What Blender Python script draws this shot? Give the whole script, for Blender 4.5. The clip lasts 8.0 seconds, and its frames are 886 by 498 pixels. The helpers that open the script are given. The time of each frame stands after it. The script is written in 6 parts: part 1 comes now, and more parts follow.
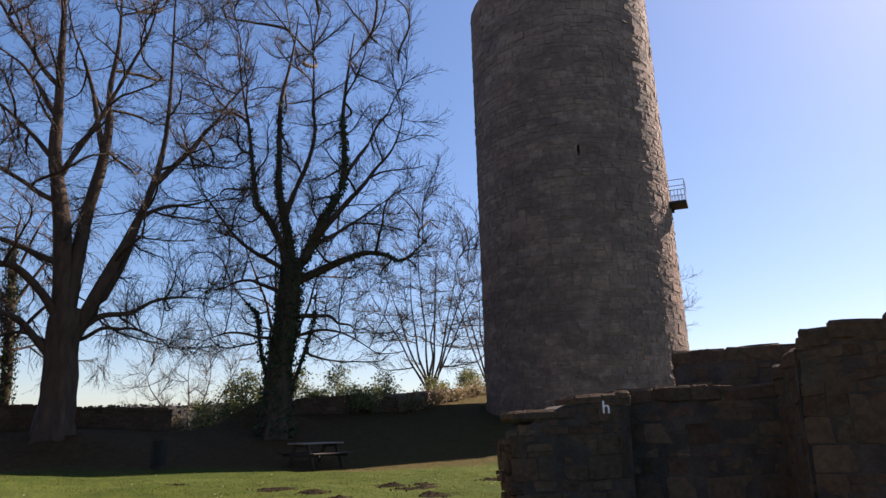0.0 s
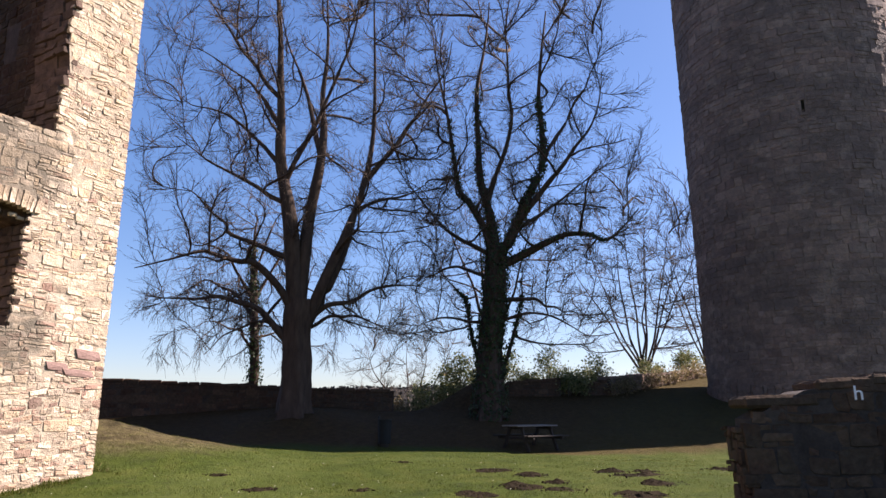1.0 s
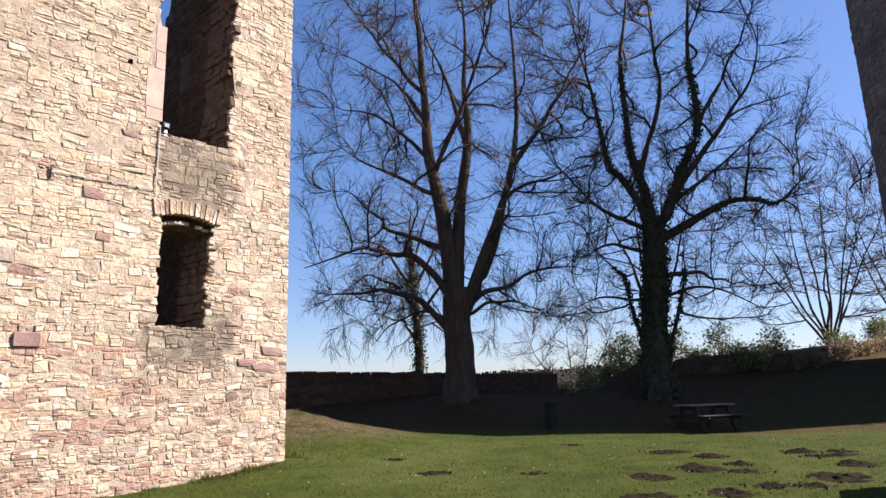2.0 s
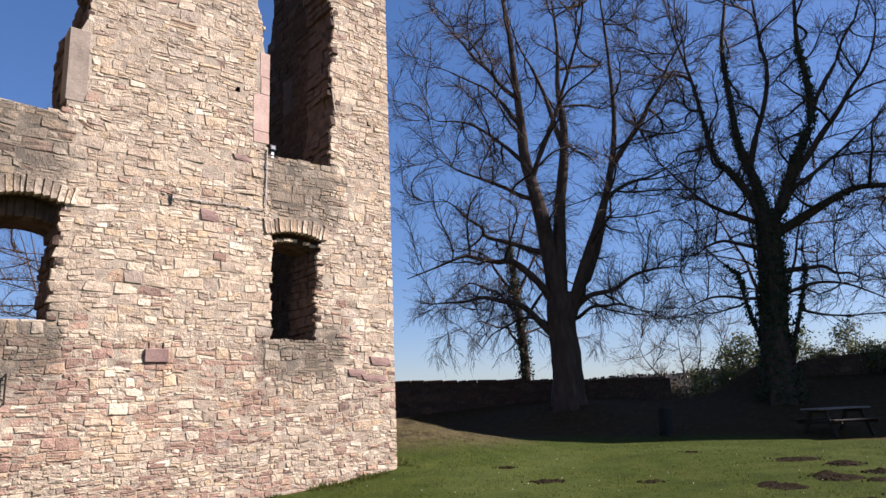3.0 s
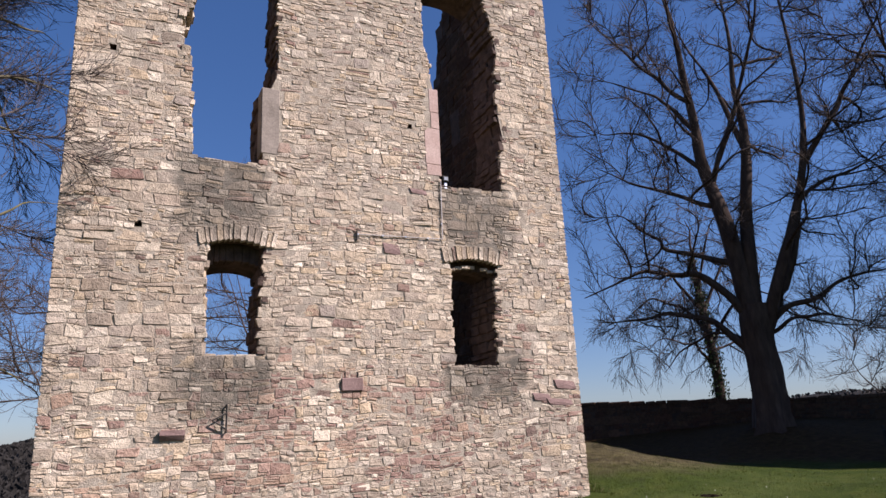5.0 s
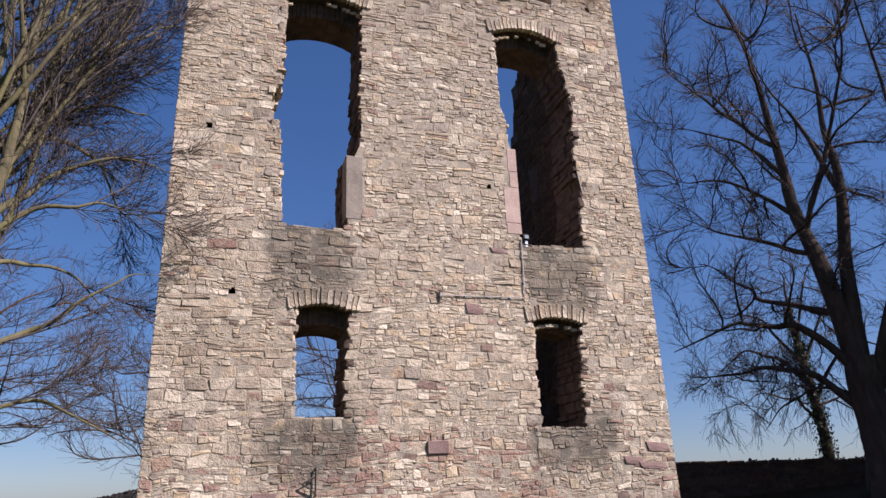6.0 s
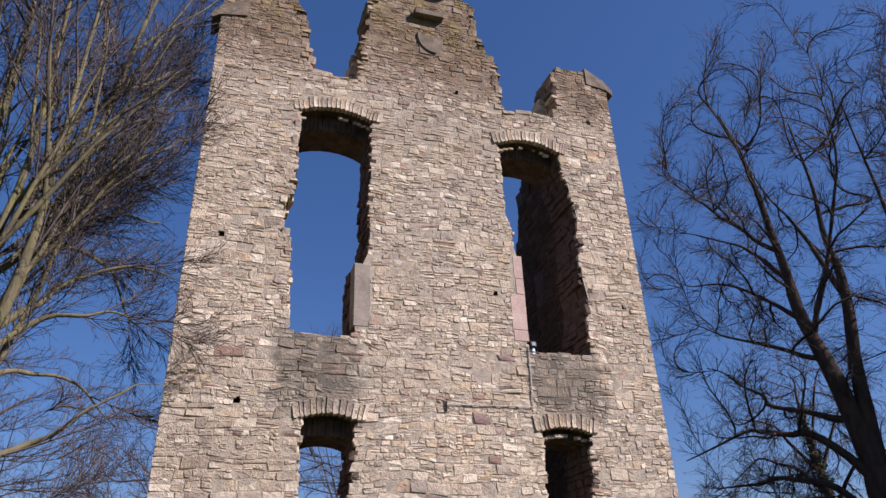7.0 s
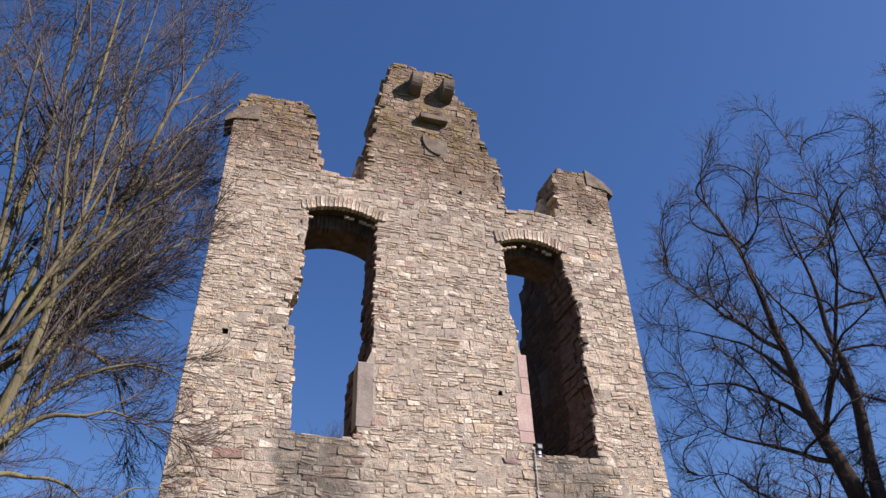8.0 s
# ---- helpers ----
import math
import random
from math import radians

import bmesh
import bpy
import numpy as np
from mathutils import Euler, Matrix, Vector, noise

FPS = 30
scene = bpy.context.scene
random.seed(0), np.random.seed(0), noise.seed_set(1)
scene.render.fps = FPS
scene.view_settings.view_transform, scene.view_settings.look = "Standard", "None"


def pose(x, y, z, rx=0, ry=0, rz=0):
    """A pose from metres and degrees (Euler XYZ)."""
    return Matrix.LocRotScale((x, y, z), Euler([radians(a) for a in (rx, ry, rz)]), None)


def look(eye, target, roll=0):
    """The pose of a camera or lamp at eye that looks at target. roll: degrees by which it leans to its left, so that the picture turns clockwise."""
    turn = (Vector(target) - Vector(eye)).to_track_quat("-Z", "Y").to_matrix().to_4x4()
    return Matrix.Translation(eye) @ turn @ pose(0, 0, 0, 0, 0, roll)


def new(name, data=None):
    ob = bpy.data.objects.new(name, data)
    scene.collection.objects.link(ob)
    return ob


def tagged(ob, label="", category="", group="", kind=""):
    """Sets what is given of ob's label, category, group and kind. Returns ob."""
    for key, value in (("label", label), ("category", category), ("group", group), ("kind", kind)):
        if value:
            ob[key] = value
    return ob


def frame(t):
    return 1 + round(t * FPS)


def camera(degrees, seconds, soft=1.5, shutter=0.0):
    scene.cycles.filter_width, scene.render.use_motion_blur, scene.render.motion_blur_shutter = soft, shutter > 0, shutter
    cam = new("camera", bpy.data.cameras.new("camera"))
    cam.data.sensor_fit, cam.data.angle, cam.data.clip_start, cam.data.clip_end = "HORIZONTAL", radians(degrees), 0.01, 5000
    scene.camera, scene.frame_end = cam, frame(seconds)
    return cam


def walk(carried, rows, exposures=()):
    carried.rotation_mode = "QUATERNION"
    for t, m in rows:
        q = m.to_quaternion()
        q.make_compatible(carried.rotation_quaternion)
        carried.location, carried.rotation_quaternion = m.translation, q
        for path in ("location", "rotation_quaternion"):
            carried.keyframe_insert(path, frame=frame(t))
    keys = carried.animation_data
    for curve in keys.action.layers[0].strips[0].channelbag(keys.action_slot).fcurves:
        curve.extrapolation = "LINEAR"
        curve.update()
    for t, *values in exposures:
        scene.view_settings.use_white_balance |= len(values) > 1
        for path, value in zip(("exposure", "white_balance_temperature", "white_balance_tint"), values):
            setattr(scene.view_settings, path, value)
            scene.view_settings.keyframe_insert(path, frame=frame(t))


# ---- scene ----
from mathutils.kdtree import KDTree

cam = camera(64.7, 8.0)

PATH = [
    (0, (3.928, -11.873, 0.976), (5.82, -11.454, 1.468), -0.8),
    (0.5, (4.012, -11.766, 0.99), (5.858, -11.159, 1.46), -0.6),
    (1, (4.129, -11.759, 0.994), (5.826, -10.801, 1.443), 0.1),
    (1.5, (4.139, -11.754, 0.988), (5.719, -10.607, 1.419), -0.8),
    (2, (4.102, -11.722, 1.009), (5.554, -10.41, 1.419), -1.6),
    (2.2, (4.092, -11.71, 1.007), (5.497, -10.347, 1.416), -1.8),
    (3.5, (4.098, -11.638, 0.997), (5.255, -10.074, 1.462), -2.7),
    (4, (4.003, -11.57, 0.948), (5.075, -9.95, 1.427), -2.9),
    (5.3, (4.022, -11.636, 1.087), (4.771, -9.863, 1.63), -2.7),
    (5.5, (3.966, -11.612, 1.099), (4.668, -9.831, 1.678), -2.7),
    (6, (3.953, -11.691, 1.213), (4.559, -9.906, 1.88), -2.3),
    (6.5, (3.886, -11.703, 1.263), (4.481, -9.962, 2.048), -2.4),
    (7, (3.85, -11.787, 1.346), (4.422, -10.108, 2.27), -2.2),
    (7.5, (3.829, -11.805, 1.359), (4.381, -10.199, 2.416), -2.4),
    (8, (3.766, -11.828, 1.386), (4.3, -10.284, 2.541), -2.1),
]

EXPOSURES = [(0.0, 1.5, 7100, 21), (0.5, 1.54, 7000, 22), (1.0, 1.6, 6650, 25), (1.5, 1.58, 6500, 24), (2.2, 1.4, 6400, 24),
             (3.5, 1.0, 6100, 24), (5.5, 0.7, 5900, 25), (7.0, 0.64, 5850, 25), (8.0, 0.84, 5900, 24)]
walk(cam, [(t, look(eye, target, roll)) for t, eye, target, roll in PATH], EXPOSURES)

# ---- light: a clear spring sky and one sun ----
SUN_AZ, SUN_EL = 131.0, 41.0          # clockwise from +y, and above the horizon
world = bpy.data.worlds.new("sky")
scene.world = world
world.use_nodes = True
sky = world.node_tree.nodes.new("ShaderNodeTexSky")
sky.sky_type = "NISHITA"
sky.sun_disc = False
sky.sun_elevation, sky.sun_rotation = radians(SUN_EL), radians(SUN_AZ)
sky.altitude, sky.air_density, sky.dust_density, sky.ozone_density = 300, 1.0, 0.75, 4.8
backing = world.node_tree.nodes["Background"]
backing.inputs["Strength"].default_value = 0.085
depth = world.node_tree.nodes.new("ShaderNodeHueSaturation")
depth.inputs["Hue"].default_value, depth.inputs["Saturation"].default_value = 0.5055, 1.27
haze = world.node_tree.nodes.new("ShaderNodeGamma")
haze.inputs["Gamma"].default_value = 0.78
world.node_tree.links.new(sky.outputs["Color"], haze.inputs["Color"])
world.node_tree.links.new(haze.outputs["Color"], depth.inputs["Color"])
world.node_tree.links.new(depth.outputs["Color"], backing.inputs["Color"])
sun_way = Vector((math.sin(radians(SUN_AZ)) * math.cos(radians(SUN_EL)), math.cos(radians(SUN_AZ)) * math.cos(radians(SUN_EL)), math.sin(radians(SUN_EL))))
sun = new("sun", bpy.data.lights.new("sun", "SUN"))
sun.data.energy, sun.data.angle, sun.data.color = 5.0, radians(0.53), (1.0, 0.94, 0.85)
sun.matrix_world = look(sun_way * 60, (0, 0, 0))

# ---- materials ----


class Nodes:
    """A short hand for building one node material."""

    def __init__(self, name, rough=0.85, metal=0.0):
        self.mat = bpy.data.materials.new(name)
        self.mat.use_nodes = True
        self.tree = self.mat.node_tree
        self.out = self.tree.nodes["Principled BSDF"]
        self.out.inputs["Roughness"].default_value = rough
        self.out.inputs["Metallic"].default_value = metal
        self.out.inputs["Specular IOR Level"].default_value = 0.25
        self.where = self.tree.nodes.new("ShaderNodeNewGeometry")

    def put(self, socket, value):
        if isinstance(value, bpy.types.NodeSocket):
            self.tree.links.new(value, socket)
        elif isinstance(value, tuple) and len(value) == 3 and socket.type == "RGBA":
            socket.default_value = (*value, 1)
        else:
            socket.default_value = value

    def math(self, op, a, b=0.0, c=0.0, clamp=False):
        n = self.tree.nodes.new("ShaderNodeMath")
        n.operation, n.use_clamp = op, clamp
        for s, v in zip(n.inputs, (a, b, c)):
            self.put(s, v)
        return n.outputs[0]

    def noise(self, scale, detail=3.0, rough=0.55, stretch=(1, 1, 1), local=False):
        m = self.tree.nodes.new("ShaderNodeMapping")
        m.inputs["Scale"].default_value = stretch
        if local:
            self.put(m.inputs["Vector"], self.tree.nodes.new("ShaderNodeTexCoord").outputs["Object"])
        else:
            self.put(m.inputs["Vector"], self.where.outputs["Position"])
        n = self.tree.nodes.new("ShaderNodeTexNoise")
        self.put(n.inputs["Vector"], m.outputs["Vector"])
        n.inputs["Scale"].default_value, n.inputs["Detail"].default_value, n.inputs["Roughness"].default_value = scale, detail, rough
        return n.outputs["Fac"]

    def ramp(self, fac, stops, constant=False):
        n = self.tree.nodes.new("ShaderNodeValToRGB")
        n.color_ramp.interpolation = "CONSTANT" if constant else "LINEAR"
        e = n.color_ramp.elements
        while len(e) < len(stops):
            e.new(0.5)
        for k, (at, colour) in zip(e, stops):
            k.position, k.color = at, (*colour, 1) if isinstance(colour, tuple) else (colour, colour, colour, 1)
        self.put(n.inputs["Fac"], fac)
        return n.outputs["Color"]

    def mix(self, fac, a, b, how="MIX"):
        n = self.tree.nodes.new("ShaderNodeMix")
        n.data_type, n.blend_type = "RGBA", how
        for s, v in ((n.inputs[0], fac), (n.inputs[6], a), (n.inputs[7], b)):
            self.put(s, v)
        return n.outputs[2]

    def span(self, value, a, b, lo=0.0, hi=1.0):
        n = self.tree.nodes.new("ShaderNodeMapRange")
        n.interpolation_type = "SMOOTHSTEP"
        for s, v in zip(n.inputs, (value, a, b, lo, hi)):
            self.put(s, v)
        return n.outputs[0]

    def piece(self):
        """A random number that is the same all over one stone."""
        info = self.tree.nodes.new("ShaderNodeObjectInfo")
        both = self.math("ADD", self.math("MULTIPLY", info.outputs["Random"], 7.31), self.where.outputs["Random Per Island"])
        return self.math("FRACT", both)

    def axis(self, n):
        s = self.tree.nodes.new("ShaderNodeSeparateXYZ")
        self.put(s.inputs[0], self.where.outputs["Position"])
        return s.outputs[n]

    def colour(self, value):
        self.put(self.out.inputs["Base Color"], value)
        return self

    def bump(self, height, strength=0.5, distance=0.02):
        n = self.tree.nodes.new("ShaderNodeBump")
        n.inputs["Strength"].default_value, n.inputs["Distance"].default_value = strength, distance
        self.put(n.inputs["Height"], height)
        self.put(self.out.inputs["Normal"], n.outputs["Normal"])
        return self


def stain_under_sills(n):
    """Grey-brown runs of dirt under the four window sills of the ruin."""
    x, z = n.axis(0), n.axis(2)
    wob = n.math("MULTIPLY", n.math("SUBTRACT", n.noise(1.7, 5, 0.65), 0.5), 1.7)
    x2, z2 = n.math("ADD", x, wob), n.math("ADD", z, wob)

    def within(v, a, b, soft):
        return n.math("MULTIPLY", n.span(v, a - soft, a + soft), n.span(v, b - soft, b + soft, 1.0, 0.0))

    cols = n.math("ADD", within(x2, 4.7, 6.25, 0.2), within(x2, 9.5, 11.1, 0.2), clamp=True)
    rows = n.math("ADD", within(z2, 4.5, 6.0, 0.35), within(z2, 1.5, 2.6, 0.35), clamp=True)
    return n.math("MULTIPLY", n.math("MULTIPLY", cols, rows), n.span(n.noise(2.6, 5), 0.3, 0.6, 0.7, 1.0))


def sandstone(name, stained=False):
    n = Nodes(name, 0.9)
    r = n.piece()
    r2 = n.math("FRACT", n.math("MULTIPLY", r, 17.3))
    buff = n.ramp(r, [(0.0, (0.24, 0.195, 0.15)), (0.12, (0.47, 0.385, 0.285)), (0.25, (0.34, 0.28, 0.22)), (0.4, (0.57, 0.485, 0.365)), (0.52, (0.41, 0.325, 0.245)), (0.64, (0.70, 0.61, 0.475)), (0.72, (0.45, 0.365, 0.27)), (0.84, (0.50, 0.385, 0.25)), (0.92, (0.30, 0.25, 0.205)), (1.0, (0.64, 0.55, 0.43))])
    red = n.ramp(r, [(0.0, (0.26, 0.165, 0.13)), (0.35, (0.36, 0.24, 0.185)), (0.6, (0.21, 0.135, 0.11)), (0.8, (0.42, 0.29, 0.20)), (1.0, (0.17, 0.115, 0.095))])
    z = n.axis(2)
    patch = n.noise(0.55, 3)
    seam = n.noise(0.75, 4, 0.6, (1, 1, 2.4))
    low = n.span(n.math("ADD", z, n.math("MULTIPLY", patch, 1.6)), 2.5, 3.5, 1.0, 0.0)
    odds = n.math("ADD", n.math("MULTIPLY", n.math("MULTIPLY", n.math("MULTIPLY", low, n.span(n.axis(0), 4.4, 6.2, 0.25, 1.0)), n.span(n.axis(0), 9.4, 10.8, 1.0, 0.3)), n.span(seam, 0.44, 0.54, 0.05, 0.8)), n.span(seam, 0.56, 0.68, 0.03, 0.30))
    c = n.mix(n.math("LESS_THAN", r2, odds), buff, red)
    c = n.mix(n.math("MULTIPLY", n.span(n.noise(0.8, 5), 0.38, 0.68, 0.05, 0.55), n.span(z, 1.5, 9.0, 0.4, 1.0)), c, (0.335, 0.270, 0.197))
    c = n.mix(n.span(n.noise(0.45, 3, 0.5, (1, 1, 1.6)), 0.5, 0.72, 0.0, 0.5), c, n.mix(0.5, c, (0.52, 0.37, 0.22)))
    c = n.mix(1.0, c, n.ramp(n.noise(0.42, 5, 0.6), [(0.36, (0.97, 0.93, 0.875)), (0.62, (1.28, 1.23, 1.16))]), "MULTIPLY")
    grain = n.noise(38, 5, 0.65)
    c = n.mix(1.0, c, n.ramp(n.noise(9, 4), [(0.3, 0.78), (0.7, 1.13)]), "MULTIPLY")
    c = n.mix(1.0, c, n.ramp(grain, [(0.3, 0.86), (0.72, 1.12)]), "MULTIPLY")
    c = n.mix(n.span(n.noise(11, 6, 0.7), 0.52, 0.68, 0.0, 0.4), c, n.mix(0.6, c, (0.50, 0.43, 0.315)))
    if stained:
        c = n.mix(n.math("MULTIPLY", stain_under_sills(n), 0.9), c, n.mix(0.8, c, (0.105, 0.09, 0.066)))
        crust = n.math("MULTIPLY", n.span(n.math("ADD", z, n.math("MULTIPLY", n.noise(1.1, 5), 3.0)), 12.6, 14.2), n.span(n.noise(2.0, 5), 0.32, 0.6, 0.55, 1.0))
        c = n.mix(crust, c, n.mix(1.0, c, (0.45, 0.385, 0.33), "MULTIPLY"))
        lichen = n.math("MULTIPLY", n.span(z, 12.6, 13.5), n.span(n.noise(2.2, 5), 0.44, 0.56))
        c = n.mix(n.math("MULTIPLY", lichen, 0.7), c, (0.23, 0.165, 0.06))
    return n.colour(c).bump(n.math("ADD", n.noise(17, 6, 0.65), n.math("MULTIPLY", grain, 0.35)), 0.85, 0.035).mat


def plain_stone(name, dark, light, scale=5.0, relief=0.5, gloss=0.25):
    n = Nodes(name, 0.9)
    n.out.inputs["Specular IOR Level"].default_value = gloss
    c = n.ramp(n.noise(scale, 5), [(0.3, dark), (0.7, light)])
    c = n.mix(1.0, c, n.ramp(n.noise(scale * 9, 4), [(0.3, 0.8), (0.7, 1.12)]), "MULTIPLY")
    return n.colour(c).bump(n.noise(scale * 6, 5), relief, 0.02).mat


def lime_mortar():
    n = Nodes("lime_mortar", 0.9)
    c = n.ramp(n.noise(7, 5), [(0.3, (0.29, 0.235, 0.170)), (0.7, (0.465, 0.39, 0.287))])
    c = n.mix(1.0, c, n.ramp(n.noise(60, 4), [(0.3, 0.75), (0.7, 1.15)]), "MULTIPLY")
    c = n.mix(n.math("MULTIPLY", stain_under_sills(n), 0.9), c, (0.10, 0.086, 0.064))
    c = n.mix(n.span(n.axis(2), 11.0, 12.8), c, n.mix(1.0, c, (0.45, 0.385, 0.33), "MULTIPLY"))
    return n.colour(c).bump(n.noise(40, 5), 0.9, 0.02).mat


def tower_stone():
    n = Nodes("tower_rubble", 0.92)
    r = n.piece()
    c = n.ramp(r, [(0.0, (0.185, 0.133, 0.112)), (0.35, (0.25, 0.185, 0.153)), (0.6, (0.205, 0.155, 0.13)), (0.8, (0.31, 0.232, 0.19)), (1.0, (0.215, 0.15, 0.125))])
    level = n.math("ADD", n.axis(2), n.math("MULTIPLY", n.noise(0.3, 3), 2.5))
    c = n.mix(n.span(n.noise(0.35, 4, 0.6, (1, 1, 2.2)), 0.38, 0.62, 0.0, 0.7), c, (0.13, 0.104, 0.092))
    c = n.mix(n.span(n.noise(0.9, 5, 0.6, (1, 1, 1.6)), 0.52, 0.7, 0.0, 0.6), c, (0.33, 0.265, 0.22))
    c = n.mix(n.span(level, 1.5, 4.0, 0.35, 0.0), c, (0.23, 0.155, 0.12))
    c = n.mix(1.0, c, n.ramp(n.noise(5, 6, 0.65), [(0.3, (0.74, 0.68, 0.64)), (0.7, (1.28, 1.14, 1.05))]), "MULTIPLY")
    return n.colour(c).bump(n.noise(13, 6, 0.65), 0.9, 0.05).mat


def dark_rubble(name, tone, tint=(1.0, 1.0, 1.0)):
    """Rubble in a colour lowered to carry the shade of walls that never see the sun."""
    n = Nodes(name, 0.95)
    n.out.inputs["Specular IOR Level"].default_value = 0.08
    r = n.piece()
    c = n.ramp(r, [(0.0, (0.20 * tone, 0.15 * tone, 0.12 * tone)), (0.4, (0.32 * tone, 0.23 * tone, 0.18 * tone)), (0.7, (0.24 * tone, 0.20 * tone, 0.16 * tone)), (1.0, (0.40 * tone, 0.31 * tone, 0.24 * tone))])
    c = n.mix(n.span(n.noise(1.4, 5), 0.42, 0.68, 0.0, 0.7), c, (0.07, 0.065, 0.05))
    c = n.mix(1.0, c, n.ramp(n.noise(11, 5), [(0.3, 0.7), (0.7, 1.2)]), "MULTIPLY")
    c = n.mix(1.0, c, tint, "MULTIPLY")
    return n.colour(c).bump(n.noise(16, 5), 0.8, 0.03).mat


def bark(name, dark, light, moss=None):
    n = Nodes(name, 0.9)
    c = n.ramp(n.noise(6, 5, 0.6, (1, 1, 0.25)), [(0.3, dark), (0.72, light)])
    if moss:
        c = n.mix(n.span(n.noise(1.3, 4), 0.4, 0.65, 0.0, 0.75), c, moss)
    return n.colour(c).bump(n.noise(22, 4, 0.6, (1, 1, 0.2)), 0.7, 0.03).mat


def leaf(name, stops, rough=0.45):
    n = Nodes(name, rough)
    c = n.ramp(n.where.outputs["Random Per Island"], stops)
    see = n.tree.nodes.new("ShaderNodeBsdfTranslucent")
    both = n.tree.nodes.new("ShaderNodeMixShader")
    n.put(see.inputs["Color"], c)
    both.inputs[0].default_value = 0.4
    n.tree.links.new(n.out.outputs[0], both.inputs[1])
    n.tree.links.new(see.outputs[0], both.inputs[2])
    n.tree.links.new(both.outputs[0], n.tree.nodes["Material Output"].inputs["Surface"])
    n.out.inputs["Specular IOR Level"].default_value = 0.45 if rough < 0.8 else 0.1
    return n.colour(c).mat


def ground_cover():
    """Mown spring grass with worn and mossy patches; woods and fields far out."""
    n = Nodes("meadow", 0.95)
    n.out.inputs["Specular IOR Level"].default_value = 0.08
    big, mid, fine = n.noise(0.22, 4), n.noise(1.6, 5), n.noise(28, 5, 0.7)
    c = n.ramp(mid, [(0.28, (0.020, 0.031, 0.0045)), (0.5, (0.038, 0.053, 0.007)), (0.72, (0.064, 0.070, 0.013))])
    c = n.mix(n.span(big, 0.48, 0.7, 0.0, 0.55), c, (0.085, 0.102, 0.026))
    c = n.mix(n.span(fine, 0.35, 0.72, 0.0, 0.5), c, (0.070, 0.097, 0.014))
    c = n.mix(n.span(n.noise(7, 5, 0.7), 0.54, 0.68, 0.0, 0.8), c, (0.024, 0.034, 0.008))
    c = n.mix(n.span(n.noise(4.5, 5), 0.60, 0.74, 0.0, 0.5), c, (0.085, 0.080, 0.034))
    c = n.mix(n.span(n.noise(70, 2), 0.74, 0.78, 0.0, 0.5), c, (0.45, 0.43, 0.30))
    x, y = n.axis(0), n.axis(1)
    dry = n.math("SQRT", n.math("ADD", n.math("POWER", n.math("SUBTRACT", x, 15.2), 2.0), n.math("POWER", n.math("SUBTRACT", y, 3.6), 2.0)))
    dry = n.span(n.math("ADD", dry, n.math("MULTIPLY", mid, 1.6)), 2.9, 4.6, 0.9, 0.0)
    c = n.mix(dry, c, n.ramp(n.noise(3.5, 5), [(0.3, (0.035, 0.025, 0.013)), (0.5, (0.085, 0.064, 0.032)), (0.7, (0.125, 0.105, 0.045))]))
    under = n.math("ADD", n.math("ADD", n.math("MULTIPLY", x, 0.77), n.math("MULTIPLY", y, 0.63)), n.math("MULTIPLY", big, 5.0))
    litter = n.ramp(n.noise(6, 6, 0.7), [(0.3, (0.036, 0.019, 0.009)), (0.55, (0.070, 0.040, 0.018)), (0.75, (0.105, 0.063, 0.027))])
    c = n.mix(n.math("MULTIPLY", n.span(under, 17.6, 18.8), n.span(y, -6.0, -1.0, 0.7, 0.92)), c, litter)
    far = n.math("SQRT", n.math("ADD", n.math("MULTIPLY", x, x), n.math("MULTIPLY", y, y)))
    woods = n.ramp(n.noise(0.02, 6), [(0.35, (0.011, 0.009, 0.007)), (0.6, (0.019, 0.016, 0.012)), (0.75, (0.019, 0.02, 0.011))])
    c = n.mix(n.span(far, 90.0, 220.0), c, woods)
    return n.colour(c).bump(n.math("ADD", n.noise(45, 4, 0.7), n.math("MULTIPLY", n.noise(9, 4), 1.2)), 0.8, 0.06).mat


def wood(name, dark, light):
    n = Nodes(name, 0.75)
    c = n.ramp(n.noise(9, 5, 0.6, (0.3, 4, 4), True), [(0.3, dark), (0.7, light)])
    return n.colour(c).bump(n.noise(40, 4, 0.6, (0.2, 4, 4), True), 0.4, 0.01).mat


def metal(name, base, rough=0.5, full=1.0):
    n = Nodes(name, rough, full)
    return n.colour(n.mix(n.span(n.noise(14, 4), 0.45, 0.7, 0.0, 0.6), base, tuple(v * 0.55 for v in base))).bump(n.noise(60, 3), 0.15, 0.005).mat


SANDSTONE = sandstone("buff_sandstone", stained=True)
# Darker copy of the wall stone; its colour carries the openings' shade.
SHADE_STONE = plain_stone("shade_dark_inner_stone", (0.055, 0.035, 0.025), (0.135, 0.09, 0.065), 5.0, 0.8)
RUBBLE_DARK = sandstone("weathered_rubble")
# Inner wall rubble, its colour lowered to put in the interior's shade.
INNER_RUBBLE = dark_rubble("shade_dark_inner_rubble", 0.28, (1.12, 0.86, 0.68))
# Near wall stone, with the shade it stands in put into its colour.
NEAR_RUBBLE = dark_rubble("shade_toned_rubble", 0.27, (1.15, 0.95, 0.82))
# Curtain stone for the shaded stretches, coloured dark to hold that shade.
CURTAIN_STONE = dark_rubble("shade_dark_curtain_rubble", 0.28, (1.2, 0.95, 0.8))
MORTAR = lime_mortar()
OLD_MORTAR = plain_stone("old_mortar", (0.15, 0.12, 0.10), (0.25, 0.205, 0.17), 3.0, 0.7)
